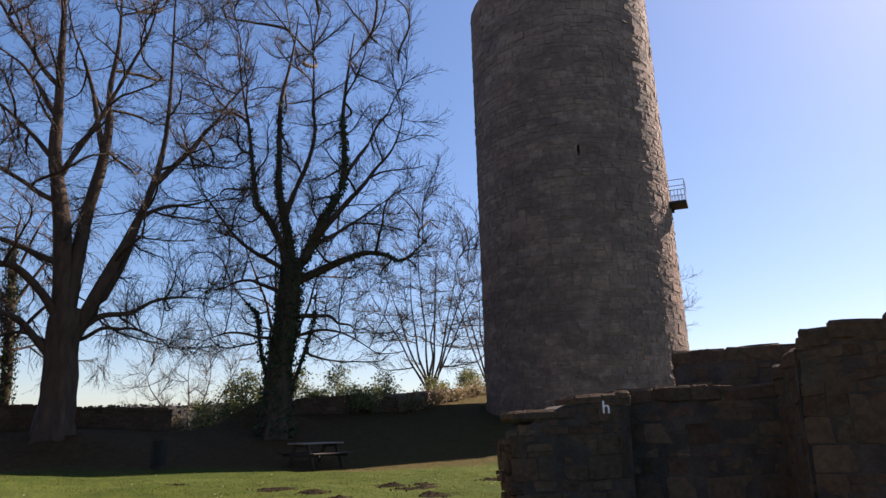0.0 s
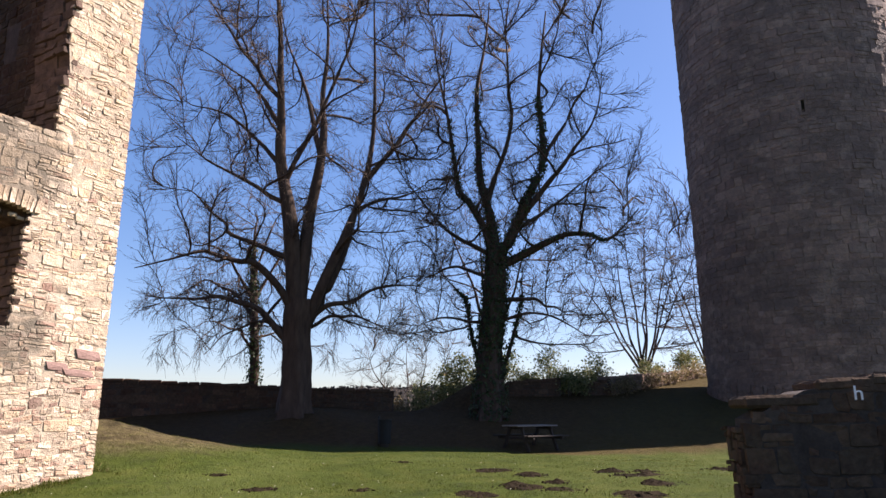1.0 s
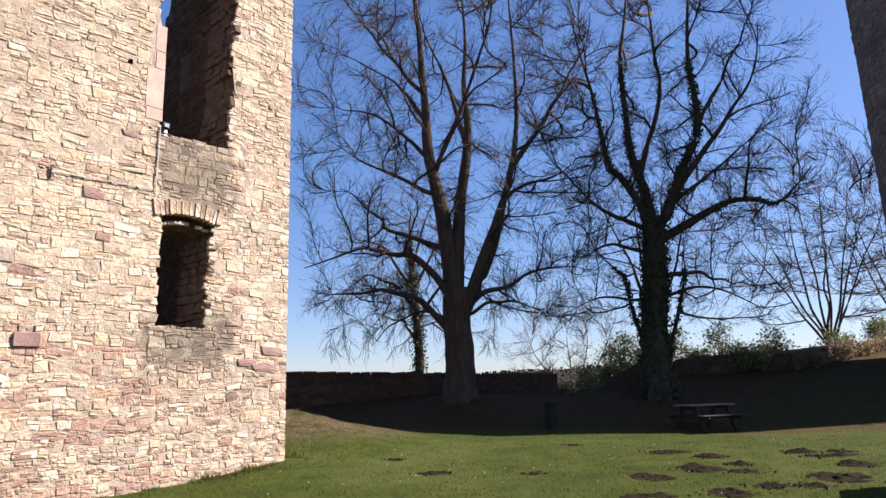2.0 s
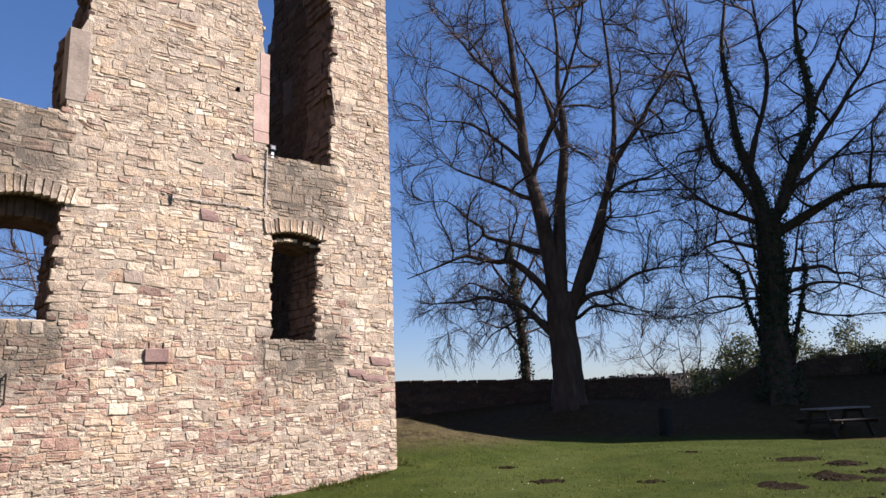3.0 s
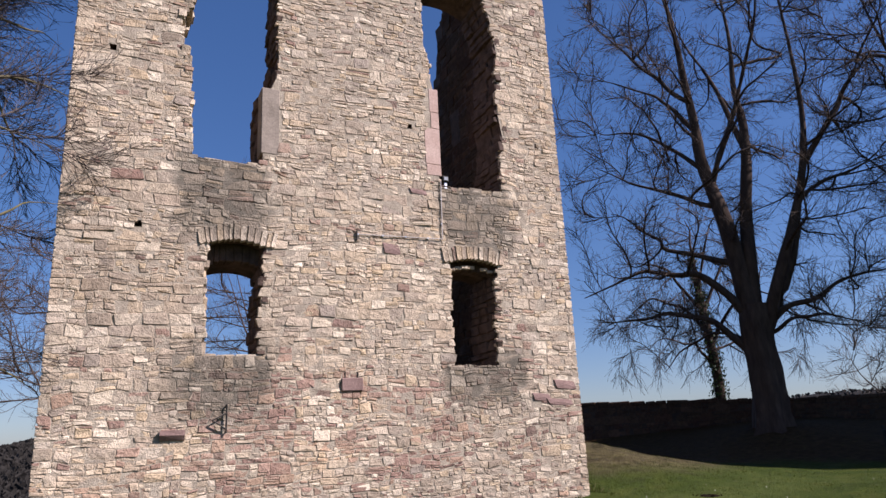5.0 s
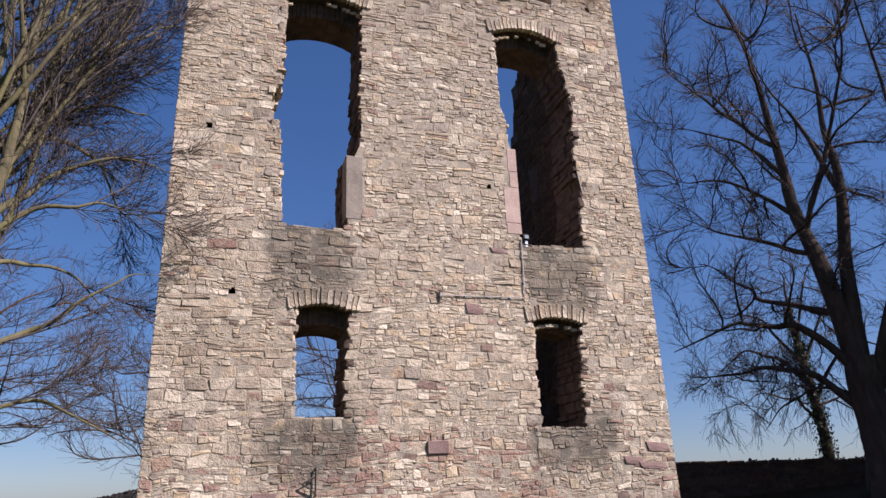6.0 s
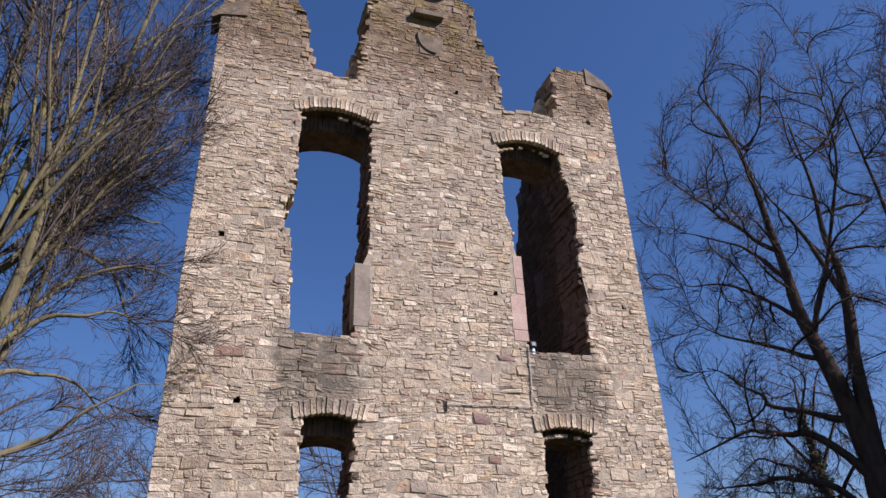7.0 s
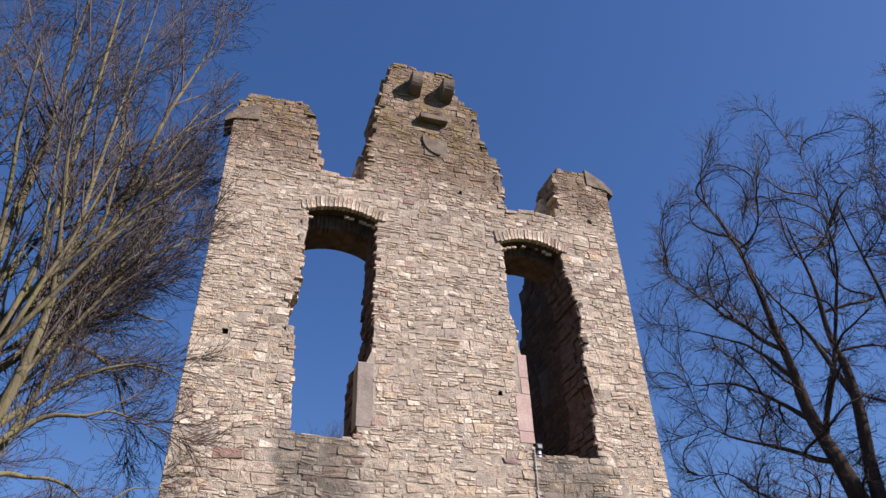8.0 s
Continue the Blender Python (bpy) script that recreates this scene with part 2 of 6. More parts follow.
# Mortar to go with it, its shade likewise in the colour.
CURTAIN_MORTAR = plain_stone("shade_dark_curtain_mortar", (0.048, 0.034, 0.026), (0.09, 0.066, 0.05), 3.0, 0.8)
# Mortar of the inner wall, darkened likewise for shade.
INNER_MORTAR = plain_stone("shade_dark_inner_mortar", (0.06, 0.041, 0.03), (0.125, 0.087, 0.063), 4.0, 0.8)
# Near wall mortar, darkened along with its stones for shade.
SHADE_MORTAR = plain_stone("shade_dark_mortar", (0.035, 0.027, 0.022), (0.08, 0.062, 0.05), 3.0, 0.8)
PINK_STONE = plain_stone("dressed_pink_sandstone", (0.42, 0.285, 0.225), (0.53, 0.385, 0.31), 3.0, 0.25)
GREY_STONE = plain_stone("dressed_grey_sandstone", (0.21, 0.17, 0.13), (0.33, 0.27, 0.21), 3.0, 0.3)
WEATHERED = plain_stone("weathered_brown_stone", (0.10, 0.078, 0.055), (0.24, 0.185, 0.125), 4.0, 0.6)
RED_STONE = plain_stone("red_sandstone", (0.19, 0.12, 0.10), (0.31, 0.205, 0.17), 4.0, 0.4)
TOWER_STONE = tower_stone()
BARK_DARK = bark("dark_lime_bark", (0.042, 0.027, 0.019), (0.105, 0.070, 0.049))
BARK_FINE = bark("brown_twig_bark", (0.042, 0.029, 0.022), (0.115, 0.08, 0.057))
BARK_GREEN = bark("mossy_bark", (0.07, 0.058, 0.034), (0.19, 0.155, 0.085), (0.165, 0.145, 0.055))
BARK_TWIG = bark("brownish_twig_bark", (0.055, 0.041, 0.037), (0.135, 0.106, 0.09))
BARK_THIN = bark("pale_twig_bark", (0.08, 0.065, 0.05), (0.19, 0.155, 0.12))
BARK_FAR = bark("far_wood_bark", (0.014, 0.012, 0.010), (0.030, 0.025, 0.020))
IVY = leaf("ivy_leaf", [(0.0, (0.02, 0.035, 0.012)), (0.5, (0.035, 0.06, 0.018)), (1.0, (0.06, 0.085, 0.025))])
LAUREL = leaf("laurel_leaf", [(0.0, (0.06, 0.085, 0.025)), (0.45, (0.14, 0.165, 0.06)), (0.8, (0.23, 0.23, 0.09)), (1.0, (0.32, 0.27, 0.13))])
DRY_IVY = leaf("dry_ivy_leaf", [(0.0, (0.10, 0.085, 0.035)), (0.5, (0.20, 0.155, 0.075)), (1.0, (0.32, 0.25, 0.14))])
GRASS_BLADE = leaf("grass_blade", [(0.0, (0.036, 0.052, 0.007)), (0.5, (0.069, 0.082, 0.012)), (0.85, (0.103, 0.106, 0.026)), (1.0, (0.24, 0.21, 0.10))], 0.85)
MEADOW = ground_cover()
SOIL = plain_stone("mole_soil", (0.012, 0.0085, 0.005), (0.030, 0.022, 0.013), 9.0, 1.0, 0.03)
OLD_WOOD = wood("grey_weathered_wood", (0.11, 0.095, 0.085), (0.24, 0.21, 0.185))
DARK_WOOD = wood("dark_stained_wood", (0.02, 0.015, 0.012), (0.045, 0.033, 0.025))
IRON = metal("black_iron", (0.05, 0.045, 0.04), 0.6, 0.8)
STEEL = metal("galvanised_steel", (0.45, 0.46, 0.47), 0.45, 0.9)
CONDUIT_GREY = metal("grey_conduit", (0.50, 0.45, 0.40), 0.6, 0.0)
WHITE_PAINT = plain_stone("white_paint", (0.82, 0.82, 0.80), (0.9, 0.9, 0.88), 8.0, 0.1)
PETAL = plain_stone("daisy_petal", (0.45, 0.44, 0.36), (0.7, 0.7, 0.62), 30.0, 0.1)
BIN_DARK = metal("dark_green_enamel", (0.012, 0.014, 0.014), 0.6, 0.1)
LAMP_GLASS = metal("lamp_glass", (0.34, 0.35, 0.36), 0.25, 0.0)

# ---- mesh helpers ----


def mesh(name, verts, faces, material, smooth=False):
    me = bpy.data.meshes.new(name)
    me.from_pydata([tuple(v) for v in verts] if not isinstance(verts, np.ndarray) else verts.tolist(), [], faces if isinstance(faces, list) else faces.tolist())
    me.materials.append(material)
    if smooth:
        me.polygons.foreach_set("use_smooth", [True] * len(me.polygons))
    me.update()
    return me


def part(name, data, parent=None, label="", kind="", material=None, smooth=False):
    """Links a bmesh or a mesh as one object under a thing or a part."""
    if isinstance(data, bmesh.types.BMesh):
        me = bpy.data.meshes.new(name)
        bmesh.ops.recalc_face_normals(data, faces=data.faces[:])
        data.to_mesh(me)
        data.free()
        me.materials.append(material)
        if smooth:
            me.polygons.foreach_set("use_smooth", [True] * len(me.polygons))
        data = me
    ob = new(name, data)
    if parent:
        ob.parent = parent
    return tagged(ob, label, kind=kind)


def thing(name, label, category, m=None, group="", kind=""):
    ob = new(name)
    if m:
        ob.matrix_world = m
    return tagged(ob, label, category, group, kind)


def box(bm, lo, hi, bevel=0.0, m=None):
    """Adds a box from corner to corner, its edges rounded off by bevel."""
    lo, hi = Vector(lo), Vector(hi)
    made = bmesh.ops.create_cube(bm, size=1.0, matrix=Matrix.LocRotScale((lo + hi) / 2, None, hi - lo))
    vs = made["verts"]
    if bevel:
        es = list({e for v in vs for e in v.link_edges})
        bmesh.ops.bevel(bm, geom=es, offset=bevel, segments=1, affect="EDGES")
        if m:
            raise ValueError("bevel first, then move")
    elif m:
        bmesh.ops.transform(bm, matrix=m, verts=vs)
    return bm


def rod(bm, a, b, r, sides=8, r2=None):
    a, b = Vector(a), Vector(b)
    m = Matrix.Translation((a + b) / 2) @ (b - a).to_track_quat("Z", "Y").to_matrix().to_4x4()
    bmesh.ops.create_cone(bm, cap_ends=True, segments=sides, radius1=r, radius2=r if r2 is None else r2, depth=(b - a).length, matrix=m)
    return bm


def roughen(bm, amount, scale):
    for v in bm.verts:
        v.co += Vector(noise.noise_vector(v.co * scale)) * amount
    return bm


# ---- rubble masonry: a few stone shapes, laid in courses ----
stone_dice = np.random.default_rng(7)


def stone_shapes(count):
    """Unit stones, 1 x 1 across x and z, with a rough face at y = -1 and a back at y = 0."""
    shapes = []
    for _ in range(count):
        c = stone_dice.uniform(0.02, 0.15, 8)
        ring = np.array([(-.5 + c[0], -.5), (.5 - c[1], -.5), (.5, -.5 + c[2]), (.5, .5 - c[3]), (.5 - c[4], .5), (-.5 + c[5], .5), (-.5, .5 - c[6]), (-.5, -.5 + c[7])])
        ring = ring + stone_dice.uniform(-0.075, 0.055, ring.shape)
        ring[:, 0] += ring[:, 1] * stone_dice.uniform(-0.22, 0.22)
        ring[:, 1] += ring[:, 0] * stone_dice.uniform(-0.13, 0.13)
        v = [(x, 0.0, z) for x, z in ring] + [(x, -0.70 - stone_dice.uniform(0, 0.08), z) for x, z in ring]
        slope, pitch = stone_dice.uniform(-0.24, 0.24), stone_dice.uniform(-0.2, 0.2)
        v += [(x * 0.93, -0.93 - stone_dice.uniform(0, 0.16) + x * slope + z * pitch, z * 0.90) for x, z in ring]
        v += [(stone_dice.uniform(-0.15, 0.15), -1.0 - stone_dice.uniform(-0.06, 0.09), stone_dice.uniform(-0.12, 0.12))]
        f = []
        for k in range(8):
            j = (k + 1) % 8
            f += [(k, j, 8 + j), (k, 8 + j, 8 + k), (8 + k, 8 + j, 16 + j), (8 + k, 16 + j, 16 + k), (16 + k, 16 + j, 24)]
        shapes.append((np.array(v), np.array(f)))
    return shapes


SHAPES = stone_shapes(24)


def course_heights(low, high, least, most):
    z, rows = low, []
    while z < high:
        h = stone_dice.uniform(least, most)
        rows.append((z, h))
        z += h
    return rows


def sway(u, v, amount):
    """How far the joints of old rubble wander from true at a place on a wall."""
    a = noise.noise_vector((u * 1.1, v * 1.6, 1.5)) * amount + noise.noise_vector((u * 3.6, v * 4.6, 4.0)) * amount * 0.6
    return a.x * 0.8, a.y


def lay(spans_at, low, high, least=0.10, most=0.25, longest=2.6, joint=0.014, proud=0.02, deep=0.075, wave=0.045, tidy=(), split=0.55):
    """Rubble brought to courses from low to high: rows of u, v, outline, depth, face. spans_at(v) gives the solid stretches at a height.
    Tall stretches of a course are built up of two or three thinner stones."""
    cells = []
    for z, h in course_heights(low, high, least, most):
        for a, b in spans_at(z + h / 2):
            u = a
            while u < b - 0.02:
                w = min(h * stone_dice.uniform(0.7, longest) + 0.03, b - u)
                if b - u - w < 0.10:
                    w = b - u
                levels = [0.0, 1.0]
                if h > least * 1.25 and stone_dice.random() < split:
                    levels = [0.0, stone_dice.uniform(0.3, 0.7), 1.0]
                    if h > least * 2.0 and stone_dice.random() < 0.25:
                        levels = [0.0, stone_dice.uniform(0.22, 0.42), stone_dice.uniform(0.56, 0.78), 1.0]
                for k0, k1 in zip(levels, levels[1:]):
                    v0, v1 = z + h * k0, z + h * k1
                    u0, u1 = u, u + w
                    while v1 > v0 and not any(p <= u + w / 2 <= q for p, q in spans_at(v1 - 0.02)):
                        v1 -= 0.03
                    if len(levels) > 2:
                        for p, q in spans_at((v0 + v1) / 2):
                            if u == a and p < u1 and abs(p - a) < 0.25:
                                u0 = p
                            if u + w >= b - 1e-6 and q > u0 and abs(q - b) < 0.25:
                                u1 = q
                    if u == a and a not in tidy:
                        u0 += stone_dice.uniform(-0.05, 0.045)
                    if u + w >= b - 1e-6 and b not in tidy:
                        u1 += stone_dice.uniform(-0.045, 0.05)
                    if u1 - u0 > 2.4 * (v1 - v0) and stone_dice.random() < 0.6:
                        m = u0 + (u1 - u0) * stone_dice.uniform(0.35, 0.65)
                        cells += [(u0, m, v0, v1), (m, u1, v0, v1)]
                    else:
                        cells.append((u0, u1, v0, v1))
                u += w
    out = []
    for u0, u1, v0, v1 in cells:
        if u1 - u0 < 0.03 or v1 - v0 < 0.02:
            continue
        g = joint * stone_dice.uniform(0.2, 0.8, 4)
        cut_ = stone_dice.uniform(0.02, 0.20, 8)
        w, h = u1 - u0, v1 - v0
        c = min(w, h)
        a, b, lo, hi = u0 + g[0], u1 - g[1], v0 + g[2], v1 - g[3]
        ring = [(a + c * cut_[0], lo), (b - c * cut_[1], lo), (b, lo + h * cut_[2]), (b, hi - h * cut_[3]), (b - c * cut_[4], hi), (a + c * cut_[5], hi), (a, hi - h * cut_[6]), (a, lo + h * cut_[7])]
        pts = []
        for p, q in ring:
            p = p if u0 in tidy and p == a or u1 in tidy and p == b else p + stone_dice.normal(0, 0.07) * min(c, 0.14)
            q = q + stone_dice.normal(0, 0.06) * min(c, 0.14)
            d = sway(p, q, wave)
            pts.append((p + (0.0 if u0 in tidy or u1 in tidy else d[0]), q + d[1]))
        pts = np.array(pts)
        m = pts.mean(0)
        out.append((float(m[0]), float(m[1]), pts - m, deep, float(stone_dice.uniform(0.0, 1.0) ** 1.3 * proud)))
    return out


STONE_FACES = np.array([t for k in range(8) for j in ((k + 1) % 8,) for t in ((k, j, 8 + j), (k, 8 + j, 8 + k), (8 + k, 8 + j, 16 + j), (8 + k, 16 + j, 16 + k), (16 + k, 16 + j, 24))])


def stone_body(piece):
    """Verts of one stone about its middle: x along the wall, y into it, z up; a chamfered, slightly hollow or swollen face."""
    _, _, ring, deep, face = piece
    front = deep + face
    soft = min(0.010, 0.10 * float(np.ptp(ring[:, 1])))
    tilt, pitch = stone_dice.normal(0, 0.034, 2)
    inner = ring * (1 - 1.6 * soft / np.maximum(np.ptp(ring, axis=0), 0.04))
    y0 = np.zeros(8)
    y1 = -(front - soft * stone_dice.uniform(0.5, 1.3, 8))
    y2 = -(front + ring[:, 0] * tilt + ring[:, 1] * pitch + stone_dice.normal(0, 0.0035, 8))
    v = [np.stack([ring[:, 0], y, ring[:, 1]], 1) for y in (y0, y1)] + [np.stack([inner[:, 0], y2, inner[:, 1]], 1)]
    mid = ring.mean(0) + stone_dice.normal(0, 0.12, 2) * np.ptp(ring, axis=0) * 0.5
    return np.concatenate(v + [np.array([[mid[0], -(front + stone_dice.uniform(-0.006, 0.010)), mid[1]]])])


def stonework(name, stones, spot, material, parent, single=None, piece_parent=None):
    """Lays stones on a wall whose spot(u, v) gives the place, the way along and the way out: those that single() picks as objects of their own, the rest joined."""
    verts, faces, base, count = [], [], 0, 0
    for s in stones:
        place, along, outward = spot(s[0], s[1])
        body = stone_body(s)
        turn = Matrix((along, -outward, (0, 0, 1))).transposed()
        if single and count < 300 and single(s):
            ob = part("stone", mesh("stone", body, STONE_FACES, material), piece_parent or parent)
            ob.matrix_local = Matrix.Translation(place) @ turn.to_4x4()
            count += 1
            continue
        verts.append(body @ np.array(turn).T + np.array(place))
        faces.append(STONE_FACES + base)
        base += 25
    if verts:
        part(name, mesh(name, np.concatenate(verts), np.concatenate(faces), material), parent, kind="stuff")


def straight(origin, along, outward):
    o, a, n = Vector(origin), Vector(along).normalized(), Vector(outward).normalized()
    return lambda u, v: (o + a * u + Vector((0, 0, v)), a, n)


# ---- the lie of the land ----


def rise(q):
    return 0.19 * math.log1p(math.exp(min(q * 1.6, 40))) / 1.6


def ease(k):
    k = min(max(k, 0.0), 1.0)
    return k * k * (3 - 2 * k)


def land(x, y):
    """Height of the ground: a lawn that climbs gently to the curtain wall, then drops into the valley."""
    z = -0.6 + 0.031 * max(min(x - 4, 18), -25) + rise((x - 21.5) * 0.75 + y * 0.45)
    z += 0.80 * math.exp(-((x - 14.4) ** 2 + (y - 3.3) ** 2) / 11.5)
    s, a = (x - 29.9) * 0.58 - (y - 0.9) * 0.81, (x - 29.9) * 0.81 + (y - 0.9) * 0.58
    z -= 0.24 * ease((x - 17) / 8) * ease((1 - y) / 5) * ease((35 - x) / 6)
    z += 0.52 * math.exp(-((x - 22.3) ** 2 + (y - 4.1) ** 2) / 7)
    z += 0.92 * math.exp(-(s / (1.5 if s < 0 else 0.9)) ** 2 - (a / 1.3) ** 2)
    z -= 0.75 * math.exp(-((x - 29.2) ** 2 + (y - 4.6) ** 2) / 3.2)
    z += 0.22 * math.exp(-((x - 15.0) ** 2 + (y - 4.2) ** 2) / 2.2) * (1 + noise.noise((x * 1.3, y * 1.3, 9.0)))
    z += 0.03 * noise.noise((x * 0.6, y * 0.6, 3.1)) + 0.012 * noise.noise((x * 2.1, y * 2.1, 7.7))
    over = max(0.77 * x + 0.63 * y - 25.0 - min(max(3 - y, 0), 8) * 1.3, 0.0, (y - 22) * 0.8, (-12 - x) * 0.8, (-45 - y) * 0.8)
    far = math.hypot(x - 14, y + 2)
    k = min(over / 110, 1.0)
    valley = -42 + 12 * noise.noise((x * 0.004, y * 0.004, 0.3))
    ridge = min(max((far - 450) / 1500, 0.0), 1.0)
    crest = float(np.interp(math.degrees(math.atan2(x - 14, y + 2)), [-90, -14, -9, -4, 4, 34, 45, 52, 60, 100], [40, 43, 56, 84, 92, 88, 92, 104, 106, 90]))
    valley += (crest + 7 * noise.noise((x * 0.0025, y * 0.0025, 5.0)) + 3 * noise.noise((x * 0.01, y * 0.01, 2.0))) * ridge * ridge * (3 - 2 * ridge)
    z = z * (1 - k) + valley * k - 0.25 * min(over, 8)
    return z


def build_ground():
    rings = [0.0]
    while rings[-1] < 4200:
        rings.append(rings[-1] + (0.45 if rings[-1] < 30 else 0.45 + (rings[-1] - 30) * 0.09))
    spokes = 220
    verts, faces = [(14, -2, land(14, -2))], []
    for r in rings[1:]:
        for k in range(spokes):
            a = 2 * math.pi * k / spokes
            x, y = 14 + r * math.cos(a), -2 + r * math.sin(a)
            verts.append((x, y, land(x, y)))
    for k in range(spokes):
        faces.append((0, 1 + k, 1 + (k + 1) % spokes))
    for i in range(len(rings) - 2):
        a, b = 1 + i * spokes, 1 + (i + 1) * spokes
        for k in range(spokes):
            j = (k + 1) % spokes
            faces.append((a + k, b + k, b + j, a + j))
    ob = part("ground", mesh("ground", verts, faces, MEADOW, True))
    tagged(ob, "short spring grass lawn rising gently toward an old wall", "ground", kind="structure")


build_ground()

# ---- the ruined castle house: one tall gabled front with four window openings ----
LEFT, RIGHT, THICK = 3.04, 12.35, 1.0


class Opening:
    """A window hole: its sides as heights and places, and an arched head."""

    def __init__(self, left, right, sill, spring, crown, drop):
        self.left, self.right, self.sill, self.spring, self.crown, self.drop = left, right, sill, spring, crown, drop

    def side(self, pts, z):
        return float(np.interp(z, [p[1] for p in pts], [p[0] for p in pts]))

    def ends(self, z):
        return self.side(self.left, z), self.side(self.right, z)

    def head(self, x):
        a, b = self.ends(self.spring)
        k = (x - (a + b) / 2) / ((b - a) / 2)
        return self.spring + (self.crown - self.spring) * max(0.0, 1 - k * k)

    def solid(self, a, b, z, ring):
        """The stretches of a course from a to b that this hole, and its ring of arch stones, leave."""
        if z < self.sill or z > self.crown + ring:
            return [(a, b)]
        l, r = self.ends(min(z, self.spring))
        if z > self.spring:
            wide = (r - l) / 2 + 0.10
            k = (z - self.spring) / (self.crown + ring - self.spring)
            wide *= math.sqrt(max(0.0, 1 - 0.25 * k * k)) if k < 0.95 else 0.93
            l, r = (l + r) / 2 - wide, (l + r) / 2 + wide
        return [(a, l), (r, b)]

    def loop(self, shrink, lowered=0.0):
        """The hole's outline, counter-clockwise; lowered: the share of its drop by which the head comes down."""
        d = self.drop * lowered
        pts = []
        for k in range(9):
            z = self.sill + (self.spring - d - self.sill) * k / 8
            pts.append((self.side(self.right, z + (d if k == 8 else 0)) + shrink, z - (shrink if k == 0 else 0)))
        a, b = self.ends(self.spring)
        for k in range(1, 8):
            x = b + (a - b) * k / 8
            pts.append((x, self.head(x) - d + shrink))
        for k in range(9):
            z = self.spring - d - (self.spring - d - self.sill) * k / 8
            pts.append((self.side(self.left, z + (d if k == 0 else 0)) - shrink, z - (shrink if k == 8 else 0)))
        return pts


UPPER_LEFT = Opening([(4.92, 5.8), (4.9, 6.7), (4.83, 7.6), (4.62, 8.35), (4.85, 8.75), (4.87, 10.5)], [(6.08, 5.8), (6.1, 7.28), (6.34, 7.32), (6.33, 8.8), (6.36, 10.5)], 5.8, 10.68, 10.86, 0.42)
UPPER_RIGHT = Opening([(9.54, 5.8), (9.55, 7.75), (9.36, 7.9), (9.4, 8.3), (9.27, 9.2), (9.26, 10.5)], [(10.87, 5.8), (10.9, 6.8), (11.05, 7.2), (10.87, 7.5), (10.95, 8.3), (11.0, 9.2), (10.8, 10.0), (10.75, 10.5)], 5.8, 10.66, 10.86, 0.35)
LOWER_LEFT = Opening([(5.25, 2.5), (5.24, 4.2)], [(6.1, 2.5), (6.13, 3.6), (6.18, 4.2)], 2.5, 4.30, 4.4, 0.36)
LOWER_RIGHT = Opening([(9.62, 2.3), (9.64, 4.1)], [(10.53, 2.3), (10.6, 3.6), (10.64, 4.1)], 2.3, 4.25, 4.34, 0.2)
PUTLOGS = ((8.92, 6.96, 0.1), (11.83, 6.94, 0.1), (8.31, 11.93, 0.12), (11.68, 11.75, 0.13), (3.62, 7.6, 0.11), (4.19, 4.57, 0.11))
OPENINGS = [UPPER_LEFT, UPPER_RIGHT, LOWER_LEFT, LOWER_RIGHT]
FRONT_FOOT = -1.6
# The broken skyline: heights along the front, and back to the left for the overhang of the gable.
SKYLINE = [(LEFT, 13.25), (3.38, 13.72), (4.5, 13.78), (4.75, 13.5), (4.98, 12.1), (5.04, 11.8), (6.08, 11.75), (6.12, 13.0), (6.27, 13.2),
           (6.3, 14.3), (6.55, 15.4), (6.62, 15.88), (8.18, 15.9), (8.24, 15.3), (8.85, 14.65), (8.9, 13.8), (9.33, 12.95), (9.42, 11.65),
           (10.84, 11.68), (10.9, 12.6), (10.99, 13.32), (12.0, 13.3), (RIGHT, 12.85)]


def top_at(x):
    return float(np.interp(x, [p[0] for p in SKYLINE], [p[1] for p in SKYLINE]))


def front_spans(z):
    """Solid stretches of the front at a height: under the skyline and outside the openings."""
    xs = np.arange(LEFT, RIGHT + 0.001, 0.03)
    inside = [top_at(x) > z for x in xs]
    spans, start = [], None
    for x, ok in zip(xs, inside):
        if ok and start is None:
            start = x
        if not ok and start is not None:
            spans.append((start, x))
            start = None
    if start is not None:
        spans.append((start, RIGHT))
    for o in OPENINGS:
        spans = [s for a, b in spans for s in (o.solid(a, b, z, 0.30) if a < o.ends(o.spring)[0] < b or a < o.ends(o.spring)[1] < b else [(a, b)])]
    for x0, x1, z0, z1 in ((6.06, 6.41, 6.02, 7.31), (9.26, 9.56, 5.98, 7.87), *((x - s / 2, x + s / 2, z - s * 0.8, z + s * 0.8) for x, z, s in PUTLOGS)):
        if z0 < z < z1:
            spans = [s for a, b in spans for s in ([(a, x0), (x1, b)] if a < (x0 + x1) / 2 < b else [(a, min(b, x0))] if a < x0 < b else [(max(a, x1), b)] if a < x1 < b else [(a, b)])]
    return [(a, b) for a, b in spans if b - a > 0.08]


castle_ruin = thing("castle_ruin", "roofless ruined castle house front of buff and red sandstone rubble", "castle ruin")


